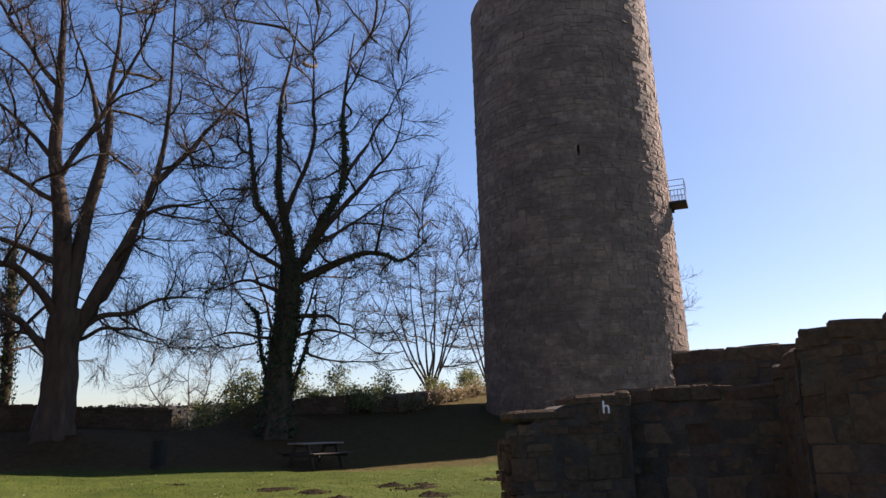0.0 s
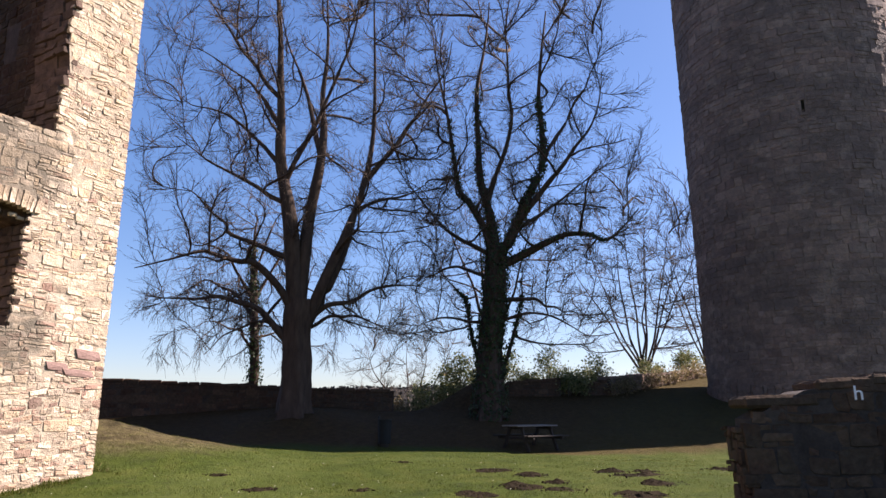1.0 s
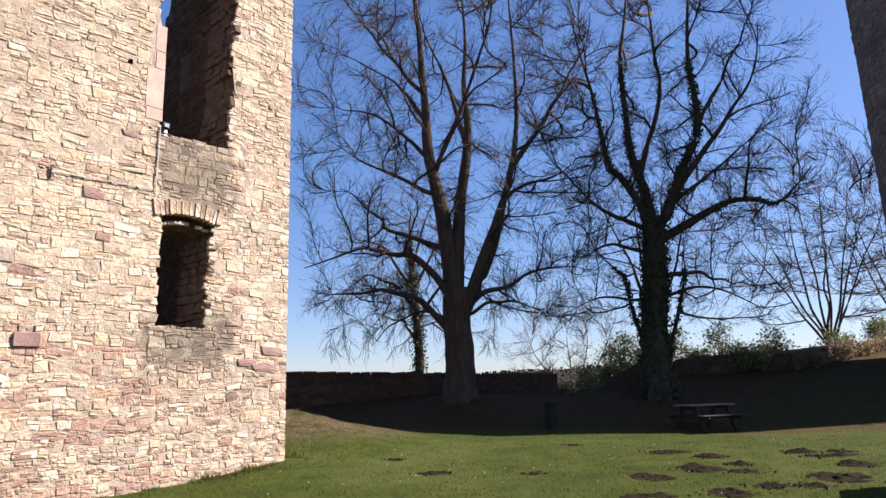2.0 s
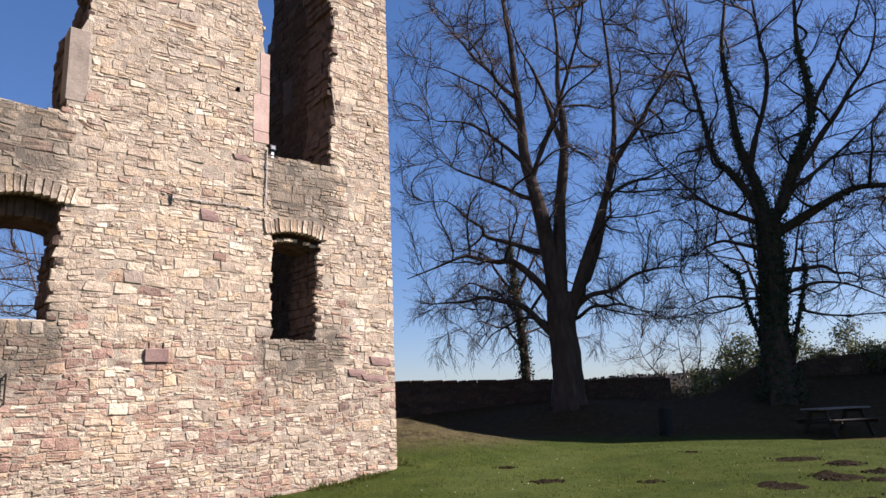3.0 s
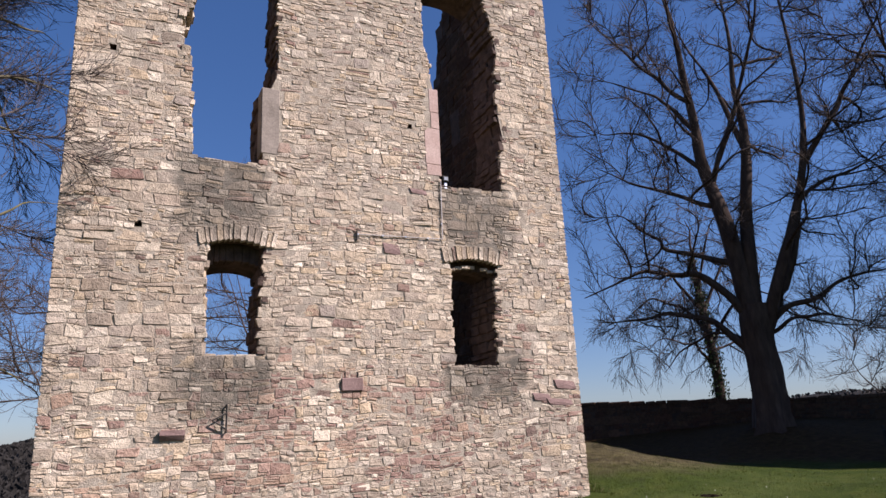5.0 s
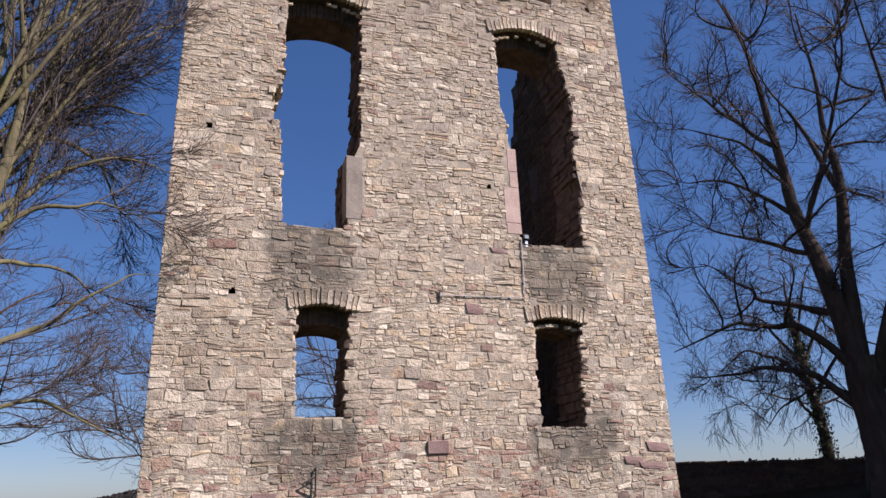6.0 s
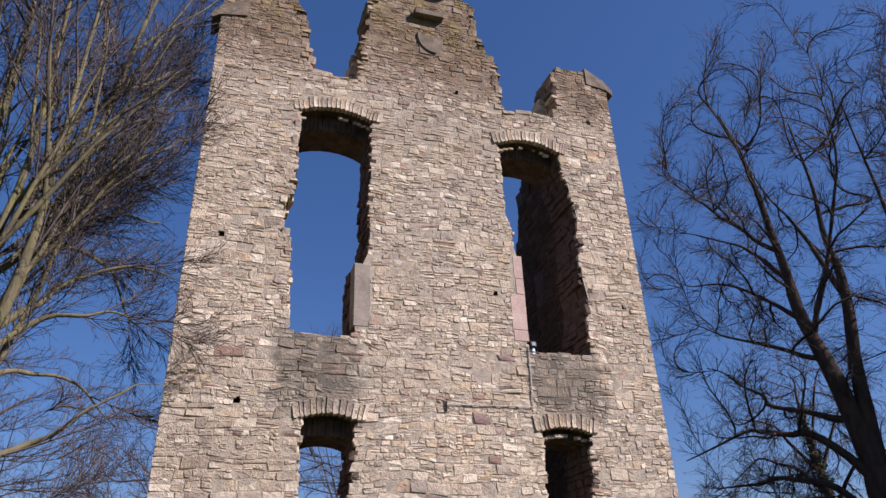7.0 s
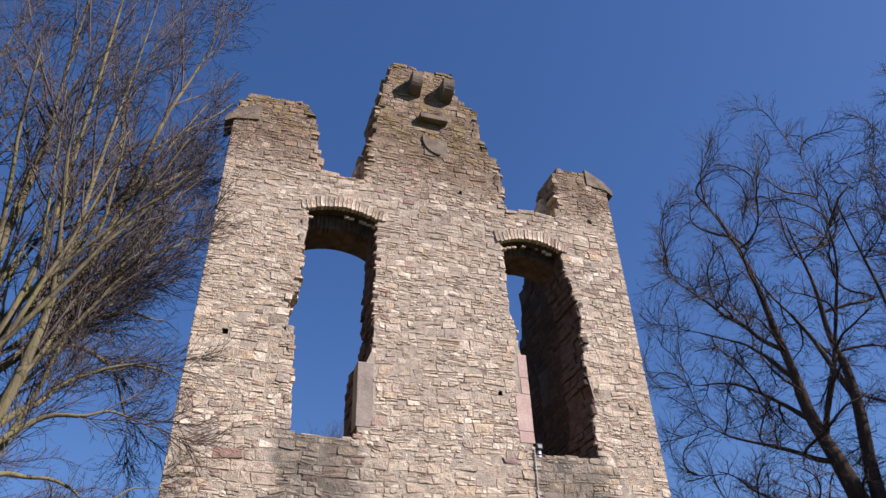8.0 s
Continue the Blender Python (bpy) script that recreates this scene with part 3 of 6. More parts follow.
def wall_core():
    """The mortared body of the front, with the holes right through it."""
    bm = bmesh.new()
    inset = 0.03
    outline = [(LEFT + inset, FRONT_FOOT)] + [(RIGHT - inset, FRONT_FOOT)] + [(max(LEFT + inset, min(RIGHT - inset, x)), z - inset) for x, z in reversed(SKYLINE)]

    def ring(pts, y):
        vs = [bm.verts.new((x, y, z)) for x, z in pts]
        return vs, [bm.edges.new((vs[k], vs[(k + 1) % len(vs)])) for k in range(len(vs))]

    holes = [[(x + s / 2, z - s / 2), (x + s / 2, z + s / 2), (x - s / 2, z + s / 2), (x - s / 2, z - s / 2)] for x, z, s in PUTLOGS]
    fronts = [ring(outline, -0.0248)] + [ring(o.loop(0.03), -0.0248) for o in OPENINGS] + [ring(h, -0.0248) for h in holes]
    rears = [ring(outline, THICK)] + [ring(o.loop(0.03, 1.0), THICK) for o in OPENINGS] + [ring(h, THICK) for h in holes]
    for made in (fronts, rears):
        bmesh.ops.triangle_fill(bm, use_beauty=True, edges=[e for _, es in made for e in es])

    def bridge(a, b):
        for k in range(len(a)):
            j = (k + 1) % len(a)
            bm.faces.new((a[k], a[j], b[j], b[k]))

    for k, ((front, _), (rear, _)) in enumerate(zip(fronts, rears)):
        if 1 <= k <= len(OPENINGS):
            o = OPENINGS[k - 1]
            shelf, soffit = ([bm.verts.new((x, y, z)) for x, z in o.loop(0.03, d)] for y, d in ((0.3, 0.0), (0.31, 0.75)))
            bridge(front, shelf), bridge(shelf, soffit), bridge(soffit, rear)
        else:
            bridge(front, rear)
    core = part("wall", bm, castle_ruin, material=MORTAR)
    # Faces inside the openings take the darker colour, standing in for shade.
    core.data.materials.append(SHADE_STONE)
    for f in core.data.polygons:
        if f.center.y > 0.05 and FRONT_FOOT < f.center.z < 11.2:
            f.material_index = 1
    return core


front_wall = wall_core()


def arch_stones(o, parent):
    """A flat arch of thin upright stones over an opening."""
    a, b = o.ends(o.spring)
    a, b = a - 0.12, b + 0.12
    x = a
    base = mesh("voussoir", SHAPES[3][0], SHAPES[3][1], SANDSTONE)
    while x < b:
        w = stone_dice.uniform(0.06, 0.12)
        k = (x + w / 2 - (a + b) / 2) / ((b - a) / 2)
        z0 = o.head(min(max(x + w / 2, a + 0.12), b - 0.12))
        h = stone_dice.uniform(0.27, 0.34)
        ob = part("voussoir", base, parent)
        lean = k * 0.22
        ob.matrix_local = Matrix.LocRotScale((x + w / 2 + math.sin(lean) * h / 2, 0.05, z0 + h / 2), Euler((0, lean, 0)), (w - 0.012, 0.085 + stone_dice.uniform(0, 0.03), h))
        x += w


def inner_arch(o, parent):
    """The second, lower ring of arch stones, coloured dark for shade, set back behind the first, and a thin pale rim of
    stones before it.
    """
    a, b = o.ends(o.spring)
    x = a + 0.02
    while x < b - 0.03:
        w = min(stone_dice.uniform(0.07, 0.16), b - x)
        top = o.head(x + w / 2)
        z = top - o.drop * 0.75
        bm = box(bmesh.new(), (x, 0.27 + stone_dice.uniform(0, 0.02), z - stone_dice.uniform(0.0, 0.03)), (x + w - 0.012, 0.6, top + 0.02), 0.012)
        part("voussoir", roughen(bm, 0.012, 7), parent, material=SHADE_STONE)
        if o is not LOWER_LEFT and stone_dice.random() < 0.6:
            bm = box(bmesh.new(), (x, 0.05 + stone_dice.uniform(0, 0.03), top - 0.145 - stone_dice.uniform(0, 0.02)), (x + w - 0.006, 0.12, top - 0.10), 0.008)
            part("rim_stone", roughen(bm, 0.015, 9), parent, material=SANDSTONE)
        x += w


for o in OPENINGS:
    arch_stones(o, front_wall)
    inner_arch(o, front_wall)

front_stones = lay(front_spans, FRONT_FOOT, 15.9, 0.075, 0.20, 2.4, joint=0.011, proud=0.014, wave=0.075, tidy=(LEFT, RIGHT), split=0.5)
spot_front = straight((0, 0.05, 0), (1, 0, 0), (0, -1, 0))
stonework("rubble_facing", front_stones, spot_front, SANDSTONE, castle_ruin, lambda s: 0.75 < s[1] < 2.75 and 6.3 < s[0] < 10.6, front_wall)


def reveal_stones():
    """Ragged stones down the sides of the openings, three deep through the wall, and along the heads."""
    rows = []
    for o in OPENINGS:
        for left in (True, False):
            for z, h in course_heights(o.sill, o.spring - 0.05, 0.1, 0.24):
                for y in (0.16, 0.5, 0.82):
                    x = o.ends(z + h / 2)[0 if left else 1]
                    if y < 0.4 and ((o is UPPER_LEFT and not left and z < 7.35) or (o is UPPER_RIGHT and left and z < 7.9)):
                        continue
                    x += stone_dice.uniform(-0.03, 0.03)
                    rows.append((o, left, x, y + stone_dice.uniform(-0.04, 0.04), z + h / 2, h))
    # Right jambs get the dark shade colour, left ones keep the facing stone.
    for sunny, material in ((True, SANDSTONE), (False, SHADE_STONE)):
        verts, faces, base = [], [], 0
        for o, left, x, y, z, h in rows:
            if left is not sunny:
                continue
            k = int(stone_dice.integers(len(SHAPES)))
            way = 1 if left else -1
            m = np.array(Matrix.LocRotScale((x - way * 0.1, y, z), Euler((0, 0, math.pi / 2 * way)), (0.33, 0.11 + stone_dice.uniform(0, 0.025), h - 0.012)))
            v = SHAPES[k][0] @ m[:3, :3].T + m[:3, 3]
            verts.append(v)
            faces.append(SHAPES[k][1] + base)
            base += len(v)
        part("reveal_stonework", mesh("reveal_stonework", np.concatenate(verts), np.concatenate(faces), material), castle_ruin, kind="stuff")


reveal_stones()


def sill_and_coping():
    """Rough flat stones along the sills and the broken wall tops."""
    for o in OPENINGS:
        a, b = o.ends(o.sill)
        x = a - 0.1
        while x < b + 0.05:
            w = stone_dice.uniform(0.25, 0.5)
            bm = box(bmesh.new(), (x, -0.02 + stone_dice.uniform(-0.02, 0.02), o.sill - 0.09), (min(x + w, b + 0.1) - 0.01, 0.98, o.sill + stone_dice.uniform(-0.01, 0.03)), 0.015)
            part("window_sill", roughen(bm, 0.02, 5), castle_ruin, material=SANDSTONE)
            x += w
    for (x0, z0), (x1, z1) in zip(SKYLINE, SKYLINE[1:]):
        if x1 - x0 < 0.3 or abs(z1 - z0) > (x1 - x0) * 1.3:
            continue
        x = x0
        while x < x1 - 0.05:
            w = min(stone_dice.uniform(0.22, 0.55), x1 - x)
            for y0, y1 in ((-0.05, 0.45), (0.46, 1.03)):
                z = z0 + (z1 - z0) * (x + w / 2 - x0) / (x1 - x0) + stone_dice.uniform(-0.07, 0.05)
                bm = box(bmesh.new(), (-w / 2, y0 + stone_dice.uniform(0, 0.05), -0.09), (w / 2, y1, 0.05), 0.03)
                bmesh.ops.transform(bm, matrix=Matrix.Translation((x + w / 2, 0, z)) @ Matrix.Rotation(-math.atan2(z1 - z0, x1 - x0), 4, "Y"), verts=bm.verts[:])
                part("coping_stone", roughen(bm, 0.06, 5), castle_ruin, material=SANDSTONE)
            x += w


sill_and_coping()


def broken_ends():
    """Stepped stones on the upright broken edges of the skyline, through the thickness of the wall."""
    rows = []
    for (x0, z0), (x1, z1) in zip(SKYLINE, SKYLINE[1:]):
        if abs(z1 - z0) <= (x1 - x0) * 1.3 or abs(z1 - z0) < 0.15:
            continue
        way = 1 if z1 < z0 else -1
        for z, h in course_heights(min(z0, z1), max(z0, z1), 0.1, 0.22):
            x = x0 + (x1 - x0) * (z + h / 2 - z0) / (z1 - z0)
            for y in (0.15, 0.5, 0.84):
                rows.append((x + stone_dice.uniform(-0.06, 0.09) * way, y, z + h / 2, h, way))
    verts, faces, base = [], [], 0
    for x, y, z, h, way in rows:
        k = int(stone_dice.integers(len(SHAPES)))
        m = np.array(Matrix.LocRotScale((x - way * 0.12, y, z), Euler((0, 0, math.pi / 2 * way)), (0.36, 0.15, h)))
        v = SHAPES[k][0] @ m[:3, :3].T + m[:3, 3]
        verts.append(v)
        faces.append(SHAPES[k][1] + base)
        base += len(v)
    part("broken_edge_stonework", mesh("broken_edge_stonework", np.concatenate(verts), np.concatenate(faces), SANDSTONE), castle_ruin, kind="stuff")


broken_ends()


def return_wall():
    """What is left of the side wall behind the front's sunny corner, and an unseen wall added at the other to block sky
    light.
    """
    top = [(1.0, 12.6), (2.6, 12.3), (3.2, 11.4), (3.5, 10.2), (3.9, 9.6), (4.4, 8.9), (6.0, 7.6), (7.5, 5.6), (9.0, 4.2)]
    bm = bmesh.new()
    for x in (11.215, 12.3):
        vs = [bm.verts.new((x, y, z)) for y, z in [(1.0, FRONT_FOOT), *top, (9.0, FRONT_FOOT)]]
        bm.faces.new(vs if x < 12 else vs[::-1])
    bm.verts.ensure_lookup_table()
    n = len(top) + 2
    for k in range(n):
        j = (k + 1) % n
        bm.faces.new((bm.verts[k], bm.verts[n + k], bm.verts[n + j], bm.verts[j]))
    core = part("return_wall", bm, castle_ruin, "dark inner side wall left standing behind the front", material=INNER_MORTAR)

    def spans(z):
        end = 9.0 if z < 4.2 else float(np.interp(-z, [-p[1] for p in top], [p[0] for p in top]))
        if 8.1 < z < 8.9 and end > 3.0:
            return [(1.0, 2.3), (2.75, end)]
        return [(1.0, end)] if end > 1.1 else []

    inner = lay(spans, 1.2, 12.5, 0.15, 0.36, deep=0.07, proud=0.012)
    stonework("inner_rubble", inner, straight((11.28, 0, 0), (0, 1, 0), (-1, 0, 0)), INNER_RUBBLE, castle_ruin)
    for k, (y, z) in enumerate(top[1:]):
        bm = box(bmesh.new(), (11.2, y - 0.35, z - 0.3), (12.33, y + 0.12, z + 0.08 + 0.1 * (k % 2)), 0.03)
        part("broken_top", roughen(bm, 0.08, 4), castle_ruin, material=INNER_MORTAR)
    # Added wall, out of view, keeps sky light off the inner rubble.
    bm = box(bmesh.new(), (LEFT + 0.05, THICK, FRONT_FOOT), (LEFT + 1.0, 7.0, 10.5))
    bmesh.ops.subdivide_edges(bm, edges=bm.edges[:], cuts=6, use_grid_fill=True)
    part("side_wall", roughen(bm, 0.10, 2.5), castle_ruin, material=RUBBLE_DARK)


return_wall()


def dressed_details():
    """Squared jamb blocks, eaves stones, scroll brackets, ledge and shield of the gable."""
    def block(name, lo, hi, material, label="", bevel=0.015):
        part(name, roughen(box(bmesh.new(), lo, hi, bevel), 0.008, 7), castle_ruin, label, material=material)

    block("jamb_block", (6.07, -0.03, 6.02), (6.40, 0.32, 7.30), GREY_STONE, "tall squared grey sandstone jamb block")
    for z0, z1, x0 in ((5.99, 6.22, 9.25), (6.22, 6.99, 9.23), (6.99, 7.34, 9.38), (7.34, 7.86, 9.36)):
        block("jamb_block", (x0, -0.035, z0 + 0.004), (9.56, 0.34, z1 - 0.004), PINK_STONE, "pink dressed sandstone jamb block", 0.006)
    for side, x0, x1 in ((-1, LEFT - 0.17, LEFT + 0.55), (1, RIGHT - 0.55, RIGHT + 0.15)):
        bm = bmesh.new()
        tip, inn = (x0, x1) if side < 0 else (x1, x0)
        prof = [(tip, 12.72), (tip, 12.9), (tip - side * 0.2, 13.16), (inn, 13.46), (inn, 12.95), (tip - side * 0.17, 12.86)]
        front = [bm.verts.new((x, -0.06, z)) for x, z in prof]
        rear = [bm.verts.new((x, 0.5, z)) for x, z in prof]
        bm.faces.new(front)
        bm.faces.new(rear[::-1])
        for k in range(len(prof)):
            j = (k + 1) % len(prof)
            bm.faces.new((front[k], rear[k], rear[j], front[j]))
        part("eaves_stone", roughen(bm, 0.02, 4), castle_ruin, "weathered brown eaves stone at the gable foot", material=WEATHERED)
    for x in (7.22, 8.05):
        bm = bmesh.new()
        arc = [(0.1, 15.44), (-0.34, 15.42), (-0.42, 15.36)] + [(-0.42 * math.cos(t), 15.30 - 0.44 * math.sin(t)) for t in (0.0, 0.2, 0.4, 0.6, 0.8, 1.0, 1.2, 1.4)] + [(0.1, 14.84)]
        a = [bm.verts.new((x - 0.14, y, z)) for y, z in arc]
        b = [bm.verts.new((x + 0.14, y, z)) for y, z in arc]
        bm.faces.new(a)
        bm.faces.new(b[::-1])
        for k in range(len(arc)):
            j = (k + 1) % len(arc)
            bm.faces.new((a[k], b[k], b[j], a[j]))
        part("scroll_bracket", roughen(bm, 0.015, 5), castle_ruin, "curved brown stone bracket near the gable top", material=WEATHERED)
    block("ledge_stone", (7.32, -0.2, 14.0), (8.05, 0.2, 14.17), WEATHERED, "jutting weathered brown ledge stone", 0.02)
    block("shield_stone", (7.44, -0.045, 12.88), (8.06, 0.2, 13.5), WEATHERED, "worn carved shield stone in the gable", 0.03)
    bm = bmesh.new()
    steps = 14
    for k in range(steps):
        t0, t1 = (math.pi * (0.93 + 0.57 * (k + d) / steps) for d in (0, 1))
        c = (7.86, 13.42)
        for r in (0.42,):
            p0, p1 = (Vector((c[0] + r * math.cos(t), -0.05, c[1] + r * 1.05 * math.sin(t))) for t in (t0, t1))
            rod(bm, p0, p1, 0.035, 6)
    part("shield_rim", bm, castle_ruin, material=WEATHERED)


dressed_details()


def rear_stub(x0, x1, z0, z1):
    """The back half of the wall's thickness, left standing a little wider than the front."""
    z = z0
    while z < z1:
        h = stone_dice.uniform(0.14, 0.26)
        for y in (0.42, 0.72):
            bm = box(bmesh.new(), (x0 + stone_dice.uniform(0, 0.12) + 0.25 * max(0.0, (z - z0) / (z1 - z0) - 0.6), y, z), (x1, y + 0.29, z + h - 0.012), 0.02)
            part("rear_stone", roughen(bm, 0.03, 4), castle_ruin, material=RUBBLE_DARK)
        z += h


rear_stub(5.82, 6.2, 11.7, 12.7)
rear_stub(10.52, 11.0, 11.6, 12.6)

for x, z, w, h in ((8.47, 4.45, 0.34, 0.2), (9.05, 5.62, 0.36, 0.1), (12.0, 1.95, 0.5, 0.17), (11.45, 1.72, 0.42, 0.14), (11.85, 1.62, 0.6, 0.12)):
    ob = part("stone", mesh("stone", SHAPES[5][0], SHAPES[5][1], RED_STONE), front_wall, "dark red sandstone block")
    ob.matrix_local = Matrix.LocRotScale((x, 0.05, z), Euler((0, 0.04, 0)), (w, 0.092, h))

# ---- things fixed to the front ----
plaque = thing("stone_plaque", "small pinkish stone plaque held by two iron hooks on the ruin", "plaque", pose(7.68, 0.03, 2.0))
part("slab", box(bmesh.new(), (-0.19, -0.10, -0.11), (0.19, 0.02, 0.11), 0.012), plaque, material=RED_STONE)
for x in (-0.12, 0.1):
    bm = rod(bmesh.new(), (x, -0.06, 0.1), (x, -0.06, 0.21), 0.012)
    rod(bm, (x, -0.06, 0.2), (x, 0.08, 0.2), 0.012)
    part("hook", bm, plaque, material=IRON)

corbel = thing("stone_corbel", "jutting broken red sandstone corbel low on the ruin", "corbel", pose(4.86, 0, 1.27))
bm = bmesh.new()
prof = [(0.1, 0.08), (-0.10, 0.08), (-0.11, 0.01), (-0.06, -0.07), (0.1, -0.09)]
a = [bm.verts.new((-0.18, y, z)) for y, z in prof]
b = [bm.verts.new((0.17, y, z)) for y, z in prof]
bm.faces.new(a), bm.faces.new(b[::-1])
for k in range(5):
    j = (k + 1) % 5
    bm.faces.new((a[k], b[k], b[j], a[j]))
part("body", roughen(bm, 0.02, 6), corbel, material=RED_STONE)

bracket = thing("iron_bracket", "thin black wrought iron bracket on the ruin", "bracket", pose(5.56, -0.05, 1.5))
part("bar", rod(bmesh.new(), (0.07, -0.03, -0.22), (0.07, -0.03, 0.22), 0.014), bracket, material=IRON)
part("strut", rod(rod(bmesh.new(), (0.07, -0.03, 0.08), (-0.14, -0.06, -0.02), 0.012), (-0.14, -0.06, -0.02), (0.07, -0.03, -0.16), 0.012), bracket, material=IRON)
for z in (-0.2, 0.2):
    part("spike", rod(bmesh.new(), (0.07, -0.03, z), (0.07, 0.15, z), 0.012), bracket, material=IRON)

conduit = thing("cable_conduit", "thin grey cable conduit clipped across the ruin wall", "conduit")
part("upright", rod(bmesh.new(), (9.52, -0.055, 5.88), (9.50, -0.055, 4.70), 0.011), conduit, material=CONDUIT_GREY)
part("run", rod(bmesh.new(), (9.51, -0.055, 4.70), (7.80, -0.055, 4.665), 0.008), conduit, material=CONDUIT_GREY)
part("end", rod(bmesh.new(), (7.80, -0.055, 4.72), (7.80, -0.055, 4.55), 0.016), conduit, material=IRON)
for x, z in ((7.82, 4.665), (8.3, 4.675), (8.75, 4.685), (9.2, 4.693), (9.5, 5.0), (9.51, 5.5)):
    part("clip", box(bmesh.new(), (x - 0.016, -0.062, z - 0.018), (x + 0.016, 0.03, z + 0.018), 0.004), conduit, material=STEEL)

flood = thing("floodlight", "small dark floodlight on the window sill, unlit", "floodlight", pose(9.64, 0.0, 5.84))
part("housing", box(bmesh.new(), (-0.08, -0.06, 0.04), (0.06, 0.05, 0.16), 0.012), flood, material=IRON)
part("glass", box(bmesh.new(), (-0.05, -0.073, 0.06), (0.035, -0.058, 0.13), 0.004), flood, "pale lamp glass", material=LAMP_GLASS)
part("mount", box(bmesh.new(), (-0.03, -0.03, -0.1), (0.03, 0.03, 0.05), 0.005), flood, material=STEEL)

# ---- the round keep ----
TOWER, TOWER_R, TOWER_FOOT, TOWER_TOP = Vector((38.9, -11.2, 0)), 4.73, -0.5, 22.6


def tower_radius(z):
    return TOWER_R + 0.13 * (1 - z / 20) + (0.05 if z < 2.0 else 0.0)


def tower_middle(z):
    """The old tower leans a little."""
    return Vector((TOWER.x, TOWER.y + 0.021 * z, z))


def build_tower():
    keep = thing("round_tower", "tall round castle tower of grey-brown rubble stone", "tower")
    bm = bmesh.new()
    sides = 72
    zs = [TOWER_FOOT, 2.0, 2.05, 8, 14, 20, TOWER_TOP - 0.25, TOWER_TOP]
    rings = []
    for z in zs:
        r = tower_radius(z) + 0.0 - (0.18 if z == TOWER_TOP else 0)
        rings.append([bm.verts.new((TOWER.x + r * math.cos(2 * math.pi * k / sides), tower_middle(z).y + r * math.sin(2 * math.pi * k / sides), z)) for k in range(sides)])
    for a, b in zip(rings, rings[1:]):
        for k in range(sides):
            j = (k + 1) % sides
            bm.faces.new((a[k], a[j], b[j], b[k]))
    bm.faces.new(rings[-1])
    part("wall", bm, keep, material=TOWER_STONE)

    def spot(u, v):
        a = u / TOWER_R
        out = Vector((math.cos(a), math.sin(a), 0))
        return tower_middle(v) + out * (tower_radius(v) - 0.05), Vector((-out.y, out.x, 0)), out

    half = math.pi * TOWER_R

    def spans(z):
        if 12.7 < z < 13.3:
            return [(0.0, half * SLIT_AT - 0.07), (half * SLIT_AT + 0.07, half * 2)]
        return [(0.0, half * 2)]

    rows = lay(spans, TOWER_FOOT, TOWER_TOP - 0.1, 0.2, 0.42, 2.6, 0.012, 0.018, 0.052, 0.06, split=0.35)
    stonework("rubble_facing", rows, spot, TOWER_STONE, keep)
    a = math.pi * SLIT_AT
    out = Vector((math.cos(a), math.sin(a), 0))
    m = Matrix.Translation(tower_middle(13.0) + out * (tower_radius(13.0) - 0.2)) @ Matrix.Rotation(a, 4, "Z")
    bm = bmesh.new()
    for lo, hi in (((-0.1, -0.15, -0.32), (0.24, -0.06, 0.32)), ((-0.1, 0.06, -0.32), (0.24, 0.15, 0.32)), ((-0.1, -0.15, 0.26), (0.25, 0.15, 0.4)), ((-0.1, -0.15, -0.4), (0.25, 0.15, -0.26))):
        box(bm, lo, hi, 0.01)
    bmesh.ops.transform(bm, matrix=m, verts=bm.verts[:])
    part("slit_window", bm, keep, "narrow dark slit window", material=TOWER_STONE)
    # Dark block in mole soil colour, standing in for shade in the uncut slit.
    bm = box(bmesh.new(), (-0.1, -0.06, -0.26), (0.222, 0.06, 0.26))
    bmesh.ops.transform(bm, matrix=m, verts=bm.verts[:])
    part("slit_shade", bm, keep, material=SOIL)
    # the doorstep balcony on the sunny flank
    tip = BALCONY
    a = math.atan2(tip.y - TOWER.y, tip.x - TOWER.x)
    m = Matrix.Translation(tower_middle(tip.z)) @ Matrix.Rotation(a, 4, "Z")
    r = TOWER_R

    def placed(bm):
        bmesh.ops.transform(bm, matrix=m, verts=bm.verts[:])
        return bm

    part("balcony_slab", placed(box(bmesh.new(), (r - 0.4, -0.5, -0.19), (r + 0.85, 0.5, 0.0), 0.03)), keep, "short dark balcony slab on the tower", material=DARK_WOOD)
    for y in (-0.4, 0.4):
        part("bracket", placed(box(bmesh.new(), (r - 0.3, y - 0.08, -0.34), (r + 0.2, y + 0.08, -0.19), 0.02)), keep, material=DARK_WOOD)
    bm = bmesh.new()
    for y in (-0.46, 0.46):
        for z in (0.55, 1.05):
            rod(bm, (r - 0.1, y, z), (r + 0.8, y, z), 0.02)
        for k in range(6):
            x = r + 0.8 * k / 5
            rod(bm, (x, y, 0), (x, y, 1.05 if k == 5 else 0.55), 0.018)
    for z in (0.55, 1.05):
        rod(bm, (r + 0.8, -0.46, z), (r + 0.8, 0.46, z), 0.02)
    for k in range(1, 7):
        rod(bm, (r + 0.8, -0.46 + 0.13 * k, 0), (r + 0.8, -0.46 + 0.13 * k, 0.55), 0.016)
    part("railing", placed(bm), keep, "thin grey steel railing", material=STEEL)


SLIT_AT = 1.039
BALCONY = Vector((37.9, -16.4, 11.3))
build_tower()

# ---- the broken wall in front of the tower, all in shade ----


